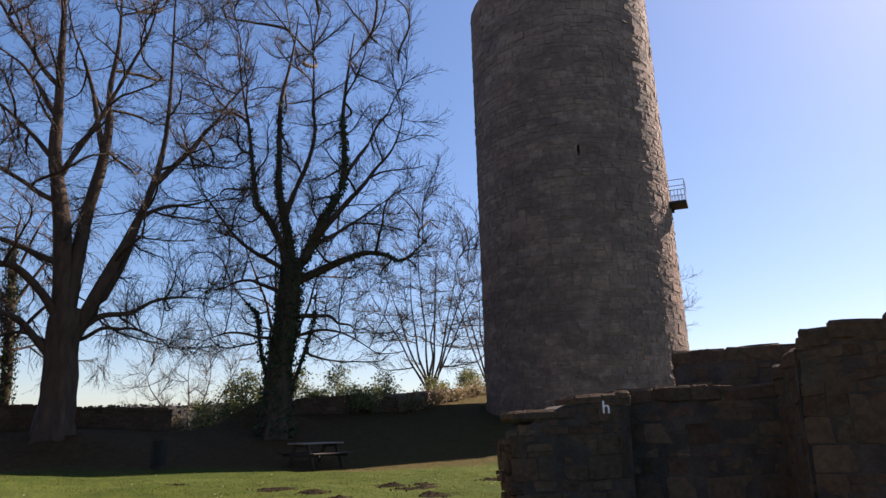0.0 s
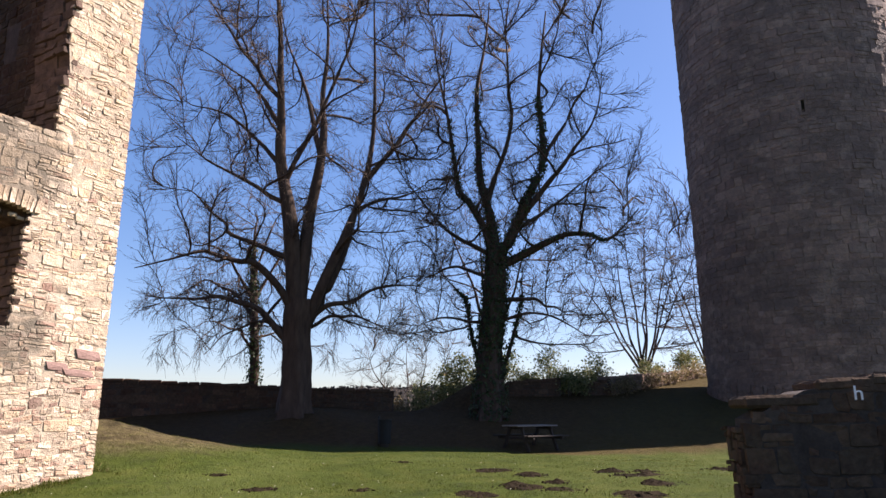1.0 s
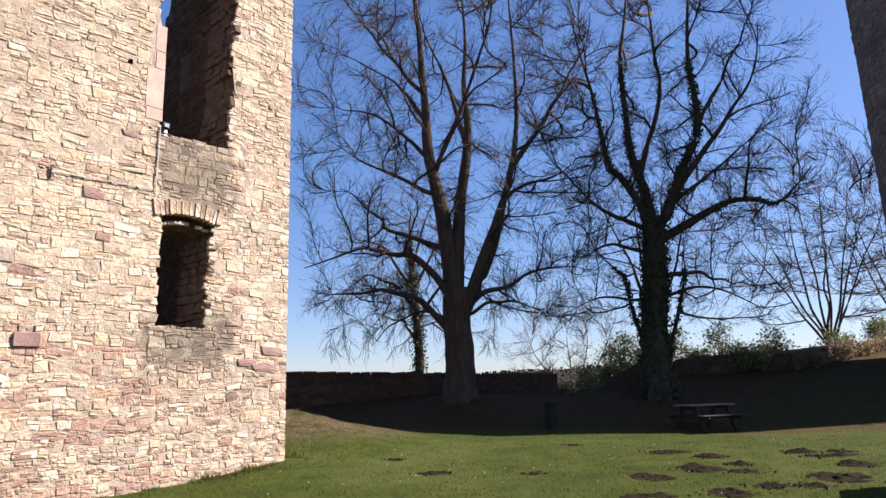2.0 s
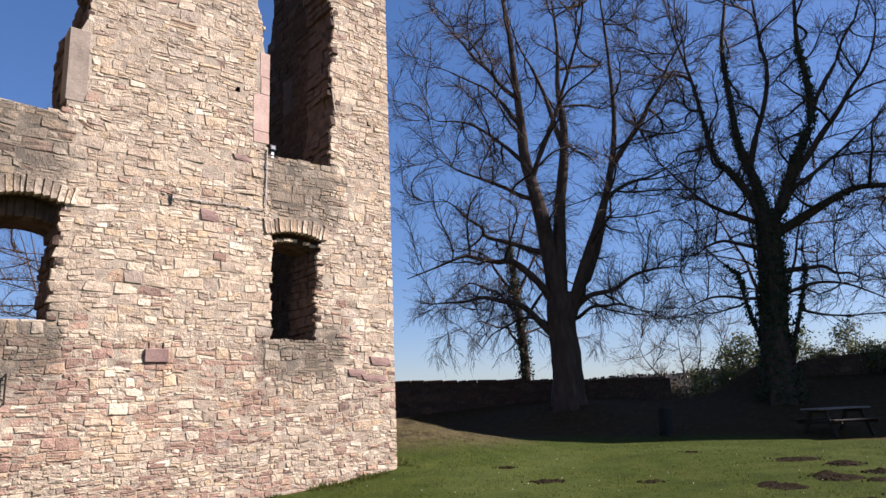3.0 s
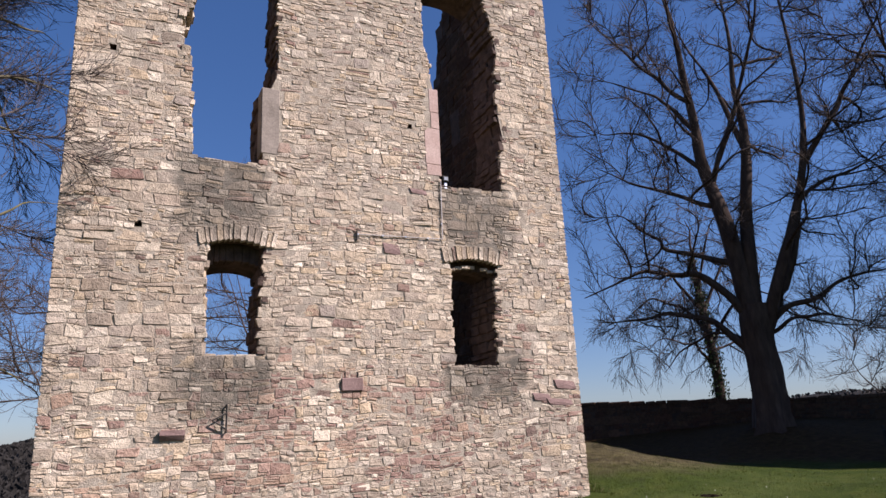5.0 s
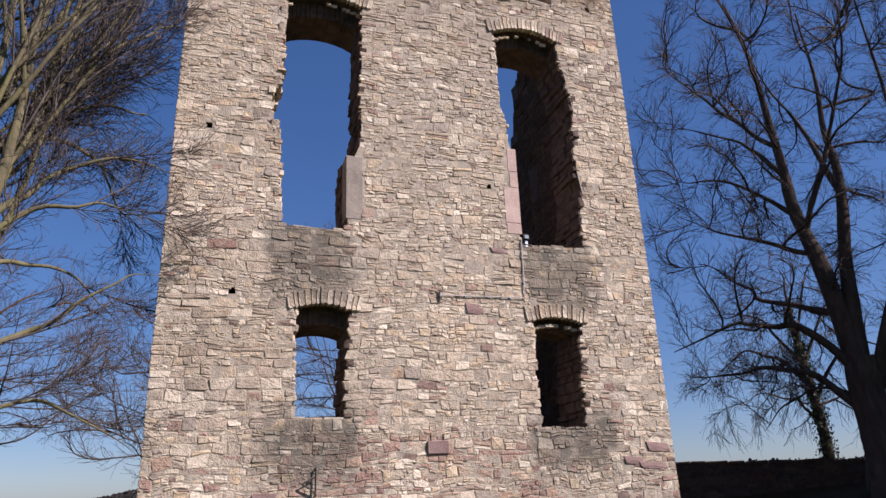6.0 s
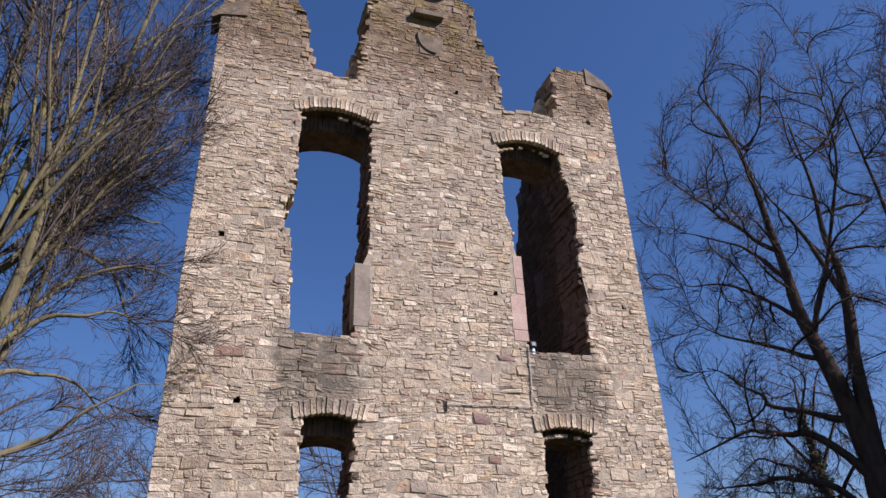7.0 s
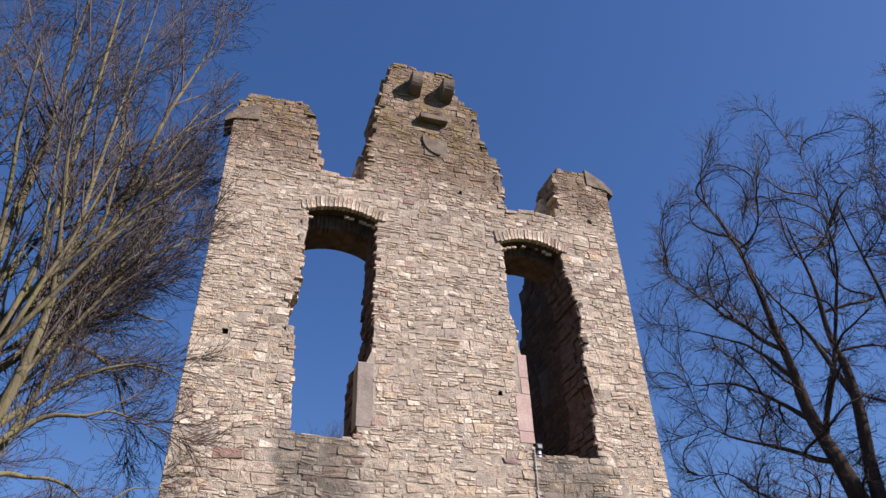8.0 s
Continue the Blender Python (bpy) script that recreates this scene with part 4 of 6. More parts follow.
def build_near_wall():
    ruin = thing("ruined_wall", "broken dark rubble wall in shade with a recessed gateway", "ruined wall")

    def stretch(name, start, end, tops, foot, thick, single=False, proud=0.02):
        s, e = Vector((*start, 0)), Vector((*end, 0))
        along = (e - s).normalized()
        out = Vector((along.y, -along.x, 0))
        if out.x > 0:
            out = -out
        length = (e - s).length
        xs, zs = [t[0] * length for t in tops], [t[1] for t in tops]
        bm = bmesh.new()
        front, rear = [], []
        pts = [(0.42 if single else 0, foot), (length, foot)] + [(max(x, 0.3) if single else x, z - 0.05) for x, z in zip(reversed(xs), reversed(zs))]
        for u, v in pts:
            p = s + along * u + Vector((0, 0, v)) + out * 0.112
            front.append(bm.verts.new(p))
            rear.append(bm.verts.new(p - out * thick))
        bm.faces.new(front), bm.faces.new(rear[::-1])
        for k in range(len(pts)):
            j = (k + 1) % len(pts)
            bm.faces.new((front[k], rear[k], rear[j], front[j]))
        core = part(name, bm, ruin, material=SHADE_MORTAR)

        def rag(v):
            return 0.15 + max(0.0, 0.14 - 0.1 * (v + 0.4)) + 0.11 * noise.noise((v * 3.1, 2.0, 0.4))

        def spans(v):
            us = np.arange(0, length + 0.001, 0.05)
            ok = [u for u in us if np.interp(u, xs, zs) > v]
            return [(min(ok) + (rag(v) if single else 0.0), max(ok))] if ok and max(ok) - min(ok) > 0.1 else []

        rows = lay(spans, foot, max(zs), 0.13, 0.36, 2.1, 0.012, proud, 0.108, 0.06, split=0.35)
        place = straight(s, along, out)
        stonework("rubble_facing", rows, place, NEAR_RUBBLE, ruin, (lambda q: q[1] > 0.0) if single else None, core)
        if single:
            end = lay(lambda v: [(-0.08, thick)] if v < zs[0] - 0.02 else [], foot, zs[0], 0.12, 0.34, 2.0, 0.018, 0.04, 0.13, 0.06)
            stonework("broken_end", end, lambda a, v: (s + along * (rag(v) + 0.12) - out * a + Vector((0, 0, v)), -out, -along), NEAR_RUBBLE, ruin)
        u = 0.27 if single else 0.0
        while u < length - 0.05:
            w = min(stone_dice.uniform(0.4, 0.95), length - u)
            z = float(np.interp(u + w / 2, xs, zs))
            bm = box(bmesh.new(), (-w / 2 - 0.02, -0.125, -0.13 if single else -0.22), (w / 2 + 0.01, thick + 0.06, 0.03), 0.04)
            bmesh.ops.subdivide_edges(bm, edges=[e for e in bm.edges if e.calc_length() > 0.2], cuts=2)
            turn = Matrix((along, -out, Vector((0, 0, 1)))).transposed().to_4x4()
            p = s + along * (u + w / 2) + Vector((0, 0, z))
            bmesh.ops.transform(bm, matrix=Matrix.Translation(p) @ turn @ Matrix.Rotation(stone_dice.normal(0, 0.05), 4, "Y"), verts=bm.verts[:])
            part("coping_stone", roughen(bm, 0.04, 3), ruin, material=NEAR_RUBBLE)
            u += w

    stretch("wall", (14.35, -10.30), (14.95, -12.2), [(0, 0.80), (0.12, 0.93), (0.32, 1.12), (0.5, 1.30), (1, 1.45)], -0.5, 1.0, True)
    stretch("gate_wall", (15.35, -12.1), (15.1, -14.5), [(0, 1.45), (0.4, 1.50), (1, 1.48)], -0.5, 0.7, proud=0.01)
    stretch("upper_wall", (15.87, -13.02), (15.6, -15.2), [(0, 1.85), (0.06, 2.02), (0.3, 2.12), (1, 2.1)], -0.5, 0.8)
    stretch("corner_wall", (13.75, -14.42), (11.65, -16.4), [(0, 2.0), (0.1, 2.1), (0.5, 2.18), (1, 2.24)], -0.5, 1.0)
    stretch("corner_return", (15.0, -14.42), (13.75, -14.42), [(0, 1.7), (1, 1.93)], -0.5, 0.8)


build_near_wall()

# the white painted letter on the gate wall
letter = bpy.data.curves.new("white_letter", "FONT")
letter.body, letter.size, letter.extrude, letter.align_x = "h", 0.26, 0.006, "CENTER"
glyph = new("letter_source", letter)
bpy.context.view_layer.update()
flat = bpy.data.meshes.new_from_object(glyph.evaluated_get(bpy.context.evaluated_depsgraph_get()))
bpy.data.objects.remove(glyph)
flat.materials.append(WHITE_PAINT)
sign = new("painted_letter", flat)
sign.matrix_world = pose(14.60, -11.90, 1.13, 90, 0, -72.5)
tagged(sign, "white letter h fixed to the shaded rubble wall", "letter")

# ---- the old curtain wall at the far side of the lawn ----
CURTAIN = [(17.5, 16.0), (20.2, 11.3), (24.9, 7.1), (27.6, 3.7)]
BEYOND = [(31.6, 2.0), (32.5, 0.75), (33.7, -0.95)]
PIER = [(34.45, -1.75), (35.1, -2.75)]
SUNNY = [(35.1, -2.8), (39.5, -3.9), (44.5, -5.1), (50.0, -6.5)]


def curtain(name, label, line, heights, material, thick=0.7):
    """A low rubble wall along a line on the ground, with uneven top stones."""
    whole = thing(name, label, "wall", kind="structure")
    for (p, q), (h0, h1) in zip(zip(line, line[1:]), zip(heights, heights[1:])):
        s, e = Vector((*p, 0)), Vector((*q, 0))
        along, length = (e - s).normalized(), (e - s).length
        out = Vector((along.y, -along.x, 0))
        if out.dot(Vector((4, -11.8, 0)) - s) < 0:
            out = -out
        steps = max(2, int(length / 0.8))
        bm = bmesh.new()
        top = lambda u: h0 + (h1 - h0) * u / length
        foot = lambda u: land(*(s + along * u).xy) - 0.5
        cols = []
        for k in range(steps + 1):
            u = length * k / steps
            ps = [s + along * u - out * d for d in (-0.092, thick)]
            cols.append([bm.verts.new((ps[0].x, ps[0].y, foot(u))), bm.verts.new((ps[0].x, ps[0].y, top(u) - 0.06)), bm.verts.new((ps[1].x, ps[1].y, top(u) - 0.06)), bm.verts.new((ps[1].x, ps[1].y, foot(u)))])
        for a, b in zip(cols, cols[1:]):
            for k in range(4):
                j = (k + 1) % 4
                bm.faces.new((a[k], b[k], b[j], a[j]))
        bm.faces.new(cols[0]), bm.faces.new(cols[-1][::-1])
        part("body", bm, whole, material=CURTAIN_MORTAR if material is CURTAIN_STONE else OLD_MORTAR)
        low = min(foot(0), foot(length))
        spans = lambda v: [(min(u), max(u))] if len(u := [x for x in np.arange(0, length + 0.01, 0.1) if foot(x) < v < top(x)]) > 3 else []
        rows = lay(spans, low, max(h0, h1), 0.12, 0.3, 2.2, 0.014, 0.02, 0.094, 0.05, split=0.4)
        stonework("rubble_facing", rows, straight(s, along, out), material, whole)
        u = 0.0
        while u < length - 0.05:
            w = min(stone_dice.uniform(0.3, 0.8), length - u)
            bm = box(bmesh.new(), (-w / 2 + 0.01, -0.13, -0.1), (w / 2 - 0.01, thick + 0.05, 0.01 + stone_dice.uniform(0, 0.05)), 0.03)
            turn = Matrix((along, -out, Vector((0, 0, 1)))).transposed().to_4x4()
            bmesh.ops.transform(bm, matrix=Matrix.Translation(s + along * (u + w / 2) + Vector((0, 0, top(u + w / 2)))) @ turn, verts=bm.verts[:])
            part("coping_stone", roughen(bm, 0.04, 4), whole, material=material)
            u += w


# Stretches in shade get the darkened stone, the sunlit one the tower's.
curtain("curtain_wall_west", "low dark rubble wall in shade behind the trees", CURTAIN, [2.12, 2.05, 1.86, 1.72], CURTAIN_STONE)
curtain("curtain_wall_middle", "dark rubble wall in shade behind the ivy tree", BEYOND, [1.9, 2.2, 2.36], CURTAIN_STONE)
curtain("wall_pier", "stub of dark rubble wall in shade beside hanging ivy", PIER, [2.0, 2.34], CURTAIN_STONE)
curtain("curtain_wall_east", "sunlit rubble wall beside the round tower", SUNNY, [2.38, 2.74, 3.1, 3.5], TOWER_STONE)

# ---- trees: limbs drawn by hand, branches and twigs grown from them ----


def smooth_line(points, count):
    """A rounded line with evenly numbered points through a few given ones."""
    p = np.array(points, float)
    p = np.vstack([2 * p[0] - p[1], p, 2 * p[-1] - p[-2]])
    out = []
    for s in np.linspace(0, len(p) - 3 - 1e-6, count):
        k, t = int(s), s - int(s)
        a, b, c, d = p[k:k + 4]
        out.append(0.5 * (2 * b + (c - a) * t + (2 * a - 5 * b + 4 * c - d) * t * t + (3 * b - a - 3 * c + d) * t ** 3))
    return np.array(out)


def tubes(lines, radii, sides):
    """Verts and faces of tubes: lines (B, N, 3), radii (B, N)."""
    b, n, _ = lines.shape
    tang = np.gradient(lines, axis=1)
    tang /= np.linalg.norm(tang, axis=2, keepdims=True) + 1e-9
    ref = np.where(np.abs(tang[..., 2:3]) < 0.9, np.array([0.0, 0, 1]), np.array([1.0, 0, 0]))
    e1 = np.cross(tang, ref)
    e1 /= np.linalg.norm(e1, axis=2, keepdims=True) + 1e-9
    e2 = np.cross(tang, e1)
    ang = np.linspace(0, 2 * np.pi, sides, endpoint=False)
    ring = lines[:, :, None] + radii[:, :, None, None] * (np.cos(ang)[None, None, :, None] * e1[:, :, None] + np.sin(ang)[None, None, :, None] * e2[:, :, None])
    base = (np.arange(b) * n * sides)[:, None, None] + (np.arange(n - 1) * sides)[None, :, None]
    k = np.arange(sides)
    j = (k + 1) % sides
    f = np.stack([base + k, base + j, base + sides + j, base + sides + k], -1).reshape(-1, 4)
    return ring.reshape(-1, 3), f


def sprout(lines, radii, lengths, per, steps, rng, share=(0.3, 0.55), first=0.25, open_=(0.5, 1.0), lift=0.06, wander=0.22, stout=0.016, thin=0.004):
    """Children of every line: per each, spaced along it."""
    b, n, _ = lines.shape
    t = (np.arange(per)[None] + rng.uniform(0, 1, (b, per))) / per * (0.98 - first) + first
    s = t * (n - 1)
    k = np.minimum(s.astype(int), n - 2)
    w = (s - k)[..., None]
    rows = np.arange(b)[:, None]
    start = lines[rows, k] * (1 - w) + lines[rows, k + 1] * w
    tang = lines[rows, k + 1] - lines[rows, k]
    tang /= np.linalg.norm(tang, axis=2, keepdims=True) + 1e-9
    rad = (radii[rows, k] * (1 - w[..., 0]) + radii[rows, k + 1] * w[..., 0])
    side = np.cross(tang, rng.normal(0, 1, tang.shape))
    side /= np.linalg.norm(side, axis=2, keepdims=True) + 1e-9
    a = rng.uniform(*open_, (b, per, 1))
    way = tang * np.cos(a) + side * np.sin(a)
    length = lengths[:, None] * rng.uniform(*share, (b, per)) * (1.15 - 0.42 * t)
    way, length, start = way.reshape(-1, 3), length.reshape(-1), start.reshape(-1, 3)
    r0 = np.maximum(np.minimum(rad.reshape(-1) * 0.7, length * stout), thin)
    pts = [start]
    for _ in range(steps):
        way = way + rng.normal(0, wander, way.shape) + np.array([0, 0, lift])
        way /= np.linalg.norm(way, axis=1, keepdims=True)
        pts.append(pts[-1] + way * (length / steps)[:, None])
    lines2 = np.stack(pts, 1)
    taper = np.linspace(1, 0.35, steps + 1)[None]
    return lines2, np.maximum(r0[:, None] * taper, thin * 0.7), length


def in_crown(crown, many, depth, rng):
    """Points in a crown given as rows of height, and its reach to either side; more of them towards its skin."""
    hs, lo, hi = (np.array([row[k] for row in crown], float) for k in range(3))
    reach = (hi - lo) / 2
    h = rng.uniform(hs[0], hs[-1], many * 6)
    keep = rng.uniform(0, 1, many * 6) < (np.interp(h, hs, reach) / reach.max()) ** 2
    h = h[keep][:many]
    n = len(h)
    a, q = rng.uniform(0, 2 * np.pi, n), rng.uniform(0, 1, n) ** 0.42
    r = np.interp(h, hs, reach) * q
    u = np.interp(h, hs, (lo + hi) / 2) + r * np.cos(a)
    w = r * np.sin(a) * depth
    low = (h - hs[0]) < 0.16 * (hs[-1] - hs[0])
    clear = ~low | (np.abs(u) > 0.25 * reach.max())
    return np.stack([u, h, w], 1)[clear]


def colonise(seeds, goals, step, reach, kill, lift, rng, rounds=70):
    """Boughs that reach from the limbs for free places in the crown. Returns the joints and each one's parent."""
    nodes, parent, kids = [], [], []
    for line in seeds:
        for p in line:
            nodes.append(Vector(p)), parent.append(-1), kids.append(0)
    goals = [Vector(g) for g in goals]
    for turn in range(rounds):
        kd = KDTree(len(nodes))
        for k, p in enumerate(nodes):
            kd.insert(p, k)
        kd.balance()
        pull, left = {}, []
        for g in goals:
            p, k, d = kd.find(g)
            if d < kill:
                continue
            left.append(g)
            if d < reach + max(0, 6 - turn) * 0.4 and kids[k] < 2 + (parent[k] >= 0):
                pull[k] = pull.get(k, Vector()) + (g - p) / d
        goals = left
        if not pull:
            break
        for k, v in pull.items():
            way = v.normalized() + Vector((*rng.normal(0, 0.15, 2), lift + rng.normal(0, 0.1)))
            if parent[k] >= 0:
                along = (nodes[k] - nodes[parent[k]]).normalized()
                if way.normalized().dot(along) < 0.22:
                    kids[k] += 1
                    continue
                way += along * 1.2
            if lift > 0:
                way.z = max(way.z, -0.15)
            nodes.append(nodes[k] + way.normalized() * step), parent.append(k), kids.append(0)
            kids[k] += 1
    return np.array(nodes), np.array(parent)


def chains(nodes, parent, tip, stout, girth, power=1.6):
    """The boughs as lines from fork to tip, with a radius at each joint, at most stout times that of their limb, and their order."""
    n = len(nodes)
    kids = [[] for _ in range(n)]
    for k, p in enumerate(parent):
        if p >= 0:
            kids[p].append(k)
    load = np.zeros(n)
    weight = np.zeros(n, int)
    for k in range(n - 1, -1, -1):
        load[k] = sum(load[c] for c in kids[k]) or tip ** power
        weight[k] = 1 + sum(weight[c] for c in kids[k])
    radius = load ** (1 / power)
    most = np.full(n, 1.0)
    most[:len(stout)] = stout
    for k in range(n):
        if parent[k] >= 0:
            most[k] = min(most[parent[k]], 1.0)
            radius[k] = max(min(radius[k], most[k], radius[parent[k]] if parent[parent[k]] >= 0 else 1.0), tip)
    out, todo = [], [(k, c, 1) for k in range(n) if parent[k] < 0 for c in kids[k]]
    while todo:
        k, c, order = todo.pop()
        row = [k, c]
        while kids[row[-1]]:
            best = max(kids[row[-1]], key=lambda q: weight[q])
            todo += [(row[-1], q, order + 1) for q in kids[row[-1]] if q != best]
            row.append(best)
        r = np.maximum(radius[row], np.linspace(min(girth * len(row), most[k] if order == 1 else 1.0), tip, len(row)))
        r[0] = r[1]
        out.append((nodes[row], r, order))
    return out


def grow_tree(name, label, base, facing, trunk, limbs, seed, wood_mat, twig_mat, crown, many=1050, step=0.42, kill=0.82, reach=3.0, depth=0.75, twigs=(4, 3, 1), twig=1.0, thin=0.003,
              group="", lift=0.08, trunk_r=(0.6, 0.45), taller=(12.0, 0.0), girth=0.72, flare=0.5, tip=0.014, droop=0.0, fan=0):
    """A bare tree. trunk and limbs: points of across, up and, for limbs, a depth lean; limbs begin with their radius. The crown's rows bound its boughs, but for a tree
    whose straight boughs fan out, as many from each limb as fan says."""
    rng = np.random.default_rng(seed)
    f = Vector((*facing, 0)).normalized()
    right = np.array((f.y, -f.x, 0.0))
    ahead = np.array((f.x, f.y, 0.0))
    up = np.array((0, 0, 1.0))
    tree = thing(name, label, "tree", pose(*base), group)

    def local(u, h, w=0.0):
        return right * u + up * h + ahead * w

    line = smooth_line([local(u, h) for u, h in trunk], 16)
    r = np.interp(np.linspace(0, 1, 16), [0, 1], trunk_r) * (1 + flare * np.exp(-np.linspace(0, 9, 16)))
    v, fc = tubes(line[None], r[None], 20)
    if trunk_r[0] > 0.2:
        for k in range(len(v)):
            a = k % 20 / 20 * 2 * math.pi
            bump = 0.05 * math.sin(a * 5 + v[k, 2]) + 0.06 * noise.noise(v[k] * 1.7) + 0.3 * math.exp(-(k // 20) * 0.8) * math.sin(a * 4 + 1.3) * math.sin(a * 1.5)
            v[k, :2] += (v[k, :2] - line[k // 20, :2]) * bump * 2
    part("trunk", mesh("trunk", v, fc, wood_mat, True), tree)
    limb_lines, limb_radii, seeds = [], [], []
    for radius, lean, *pts in limbs:
        p = [local(u, h, lean * k / (len(pts) - 1)) for k, (u, h) in enumerate((u, h + max(0.0, h - taller[0]) * taller[1]) for u, h in pts)]
        near = np.concatenate([line, *limb_lines])
        gap = np.linalg.norm(near - p[0], axis=1)
        if gap.min() < 1.7:
            p[0] = near[gap.argmin()]
        ln = smooth_line(p, 18)
        ln[2:] += rng.normal(0, 0.05, (16, 3)).cumsum(0) * 0.3 + rng.normal(0, 0.05, (16, 3))
        ln = smooth_line(ln[::2], 26)[:26 if fan else 23]
        rr = radius * girth * (0.05 + 0.95 * np.linspace(1, 0.0 if fan else 0.08, len(ln)) ** 1.1) * rng.uniform(0.93, 1.07, len(ln))
        v, fc = tubes(ln[None], rr[None], 10)
        part("limb", mesh("limb", v, fc, wood_mat, True), tree)
        limb_lines.append(ln), limb_radii.append(rr)
        seeds.append(ln[5::3])
    if fan:
        la, ra, na = sprout(np.stack(limb_lines), np.stack(limb_radii), np.array([0.6 + 0.3 * np.linalg.norm(np.diff(p, axis=0), axis=1).sum() for p in limb_lines]), fan, 9, rng, (0.4, 0.8), 0.12, (0.18, 0.55), lift, 0.045, stout=0.0125, thin=tip)
        reach_of = np.repeat([np.linalg.norm(np.diff(p, axis=0), axis=1).sum() for p in limb_lines], fan)
        sparse = (reach_of > 5.5) | (rng.uniform(0, 1, len(la)) < 0.33)
        kept = sparse & ((la[:, 0, 2] > 6.0) | (rng.uniform(0, 1, len(la)) < 0.45)) & (la[:, -1] @ right < 4.0)
        la, ra, na = la[kept], ra[kept], na[kept]
        lb, rb, nb = sprout(la, ra, na, 4, 7, rng, (0.35, 0.65), 0.15, (0.25, 0.6), lift, 0.05, stout=0.011, thin=tip * 0.8)
        kept = lb[:, -1] @ right < 4.3
        lb, rb = lb[kept], rb[kept]
        rows = [(p, q, 1) for p, q in zip(la, ra)] + [(p, q, 2) for p, q in zip(lb, rb)]
    else:
        goals = np.array([local(*g) for g in in_crown(crown, many, depth, rng)])
        rows = chains(*colonise(seeds, goals, step, reach, kill, lift, rng), tip, np.concatenate([rr[5::3] * 0.75 for rr in limb_radii]), 0.0135 * step)
    vs, fs, at, segs, seg_r = [], [], 0, [], []
    for pts, rr, order in rows:
        ln = smooth_line(pts, 2 * len(pts) - 1) if not fan else pts
        lr = np.interp(np.linspace(0, 1, len(ln)), np.linspace(0, 1, len(rr)), rr)
        big = rr[0] > 0.03
        v, fc = tubes(ln[None], lr[None], 6 if big else 4)
        if order == 1 and len(pts) > 5 and big:
            part("branch", mesh("branch", v, fc, wood_mat, True), tree)
        else:
            vs.append(v), fs.append(fc + at)
            at += len(v)
        for k in range(0, len(ln) - 2, 2):
            if lr[k] < 0.06:
                segs.append(ln[k:k + 3]), seg_r.append(lr[k:k + 3])
    l0, r0 = np.stack(segs), np.stack(seg_r)
    l1, r1, n1 = sprout(l0, r0, np.full(len(l0), twig), twigs[0], 3, rng, (0.4, 1.0), 0.05, (0.45, 0.95), lift * 1.2 - droop, 0.07, thin=thin * 1.3)
    l2, r2, n2 = sprout(l1, r1, n1, twigs[1], 2, rng, (0.35, 0.7), 0.2, (0.4, 0.85), lift * 0.9 - droop, 0.06, thin=thin)
    groups = [(l1, r1), (l2, r2)]
    if twigs[2]:
        l3, r3, n3 = sprout(l2, r2, n2, twigs[2], 1, rng, (0.45, 0.8), 0.3, (0.4, 0.9), lift * 0.3 - droop, 0.1, thin=thin * 0.8)
        groups.append((l3, r3))
    for lines, radii in groups:
        v, fc = tubes(lines, radii, 3)
        vs.append(v), fs.append(fc + at)
        at += len(v)
    part("crown", mesh("crown", np.concatenate(vs), np.concatenate(fs), twig_mat), tree, kind="stuff")
    return tree, np.stack(limb_lines), np.stack(limb_radii), line, r


def leaves(name, centres, normals, size, material, parent, rng, label=""):
    """Many small folded leaves, two quads each."""
    n = len(centres)
    a = np.cross(normals, rng.normal(0, 1, (n, 3)))
    a /= np.linalg.norm(a, axis=1, keepdims=True) + 1e-9
    b = np.cross(normals, a)
    s = size * rng.uniform(0.6, 1.3, (n, 1))
    tip, side = a * s, b * s * 0.45
    fold = normals * s * 0.18
    v = np.stack([centres - tip * 0.5, centres + side + fold, centres + tip * 0.6, centres - side + fold, centres], 1)
    f = (np.arange(n)[:, None, None] * 5 + np.array([[0, 1, 2], [0, 2, 3]])[None]).reshape(-1, 3)
    return part(name, mesh(name, v.reshape(-1, 3), f, material), parent, label, "stuff")


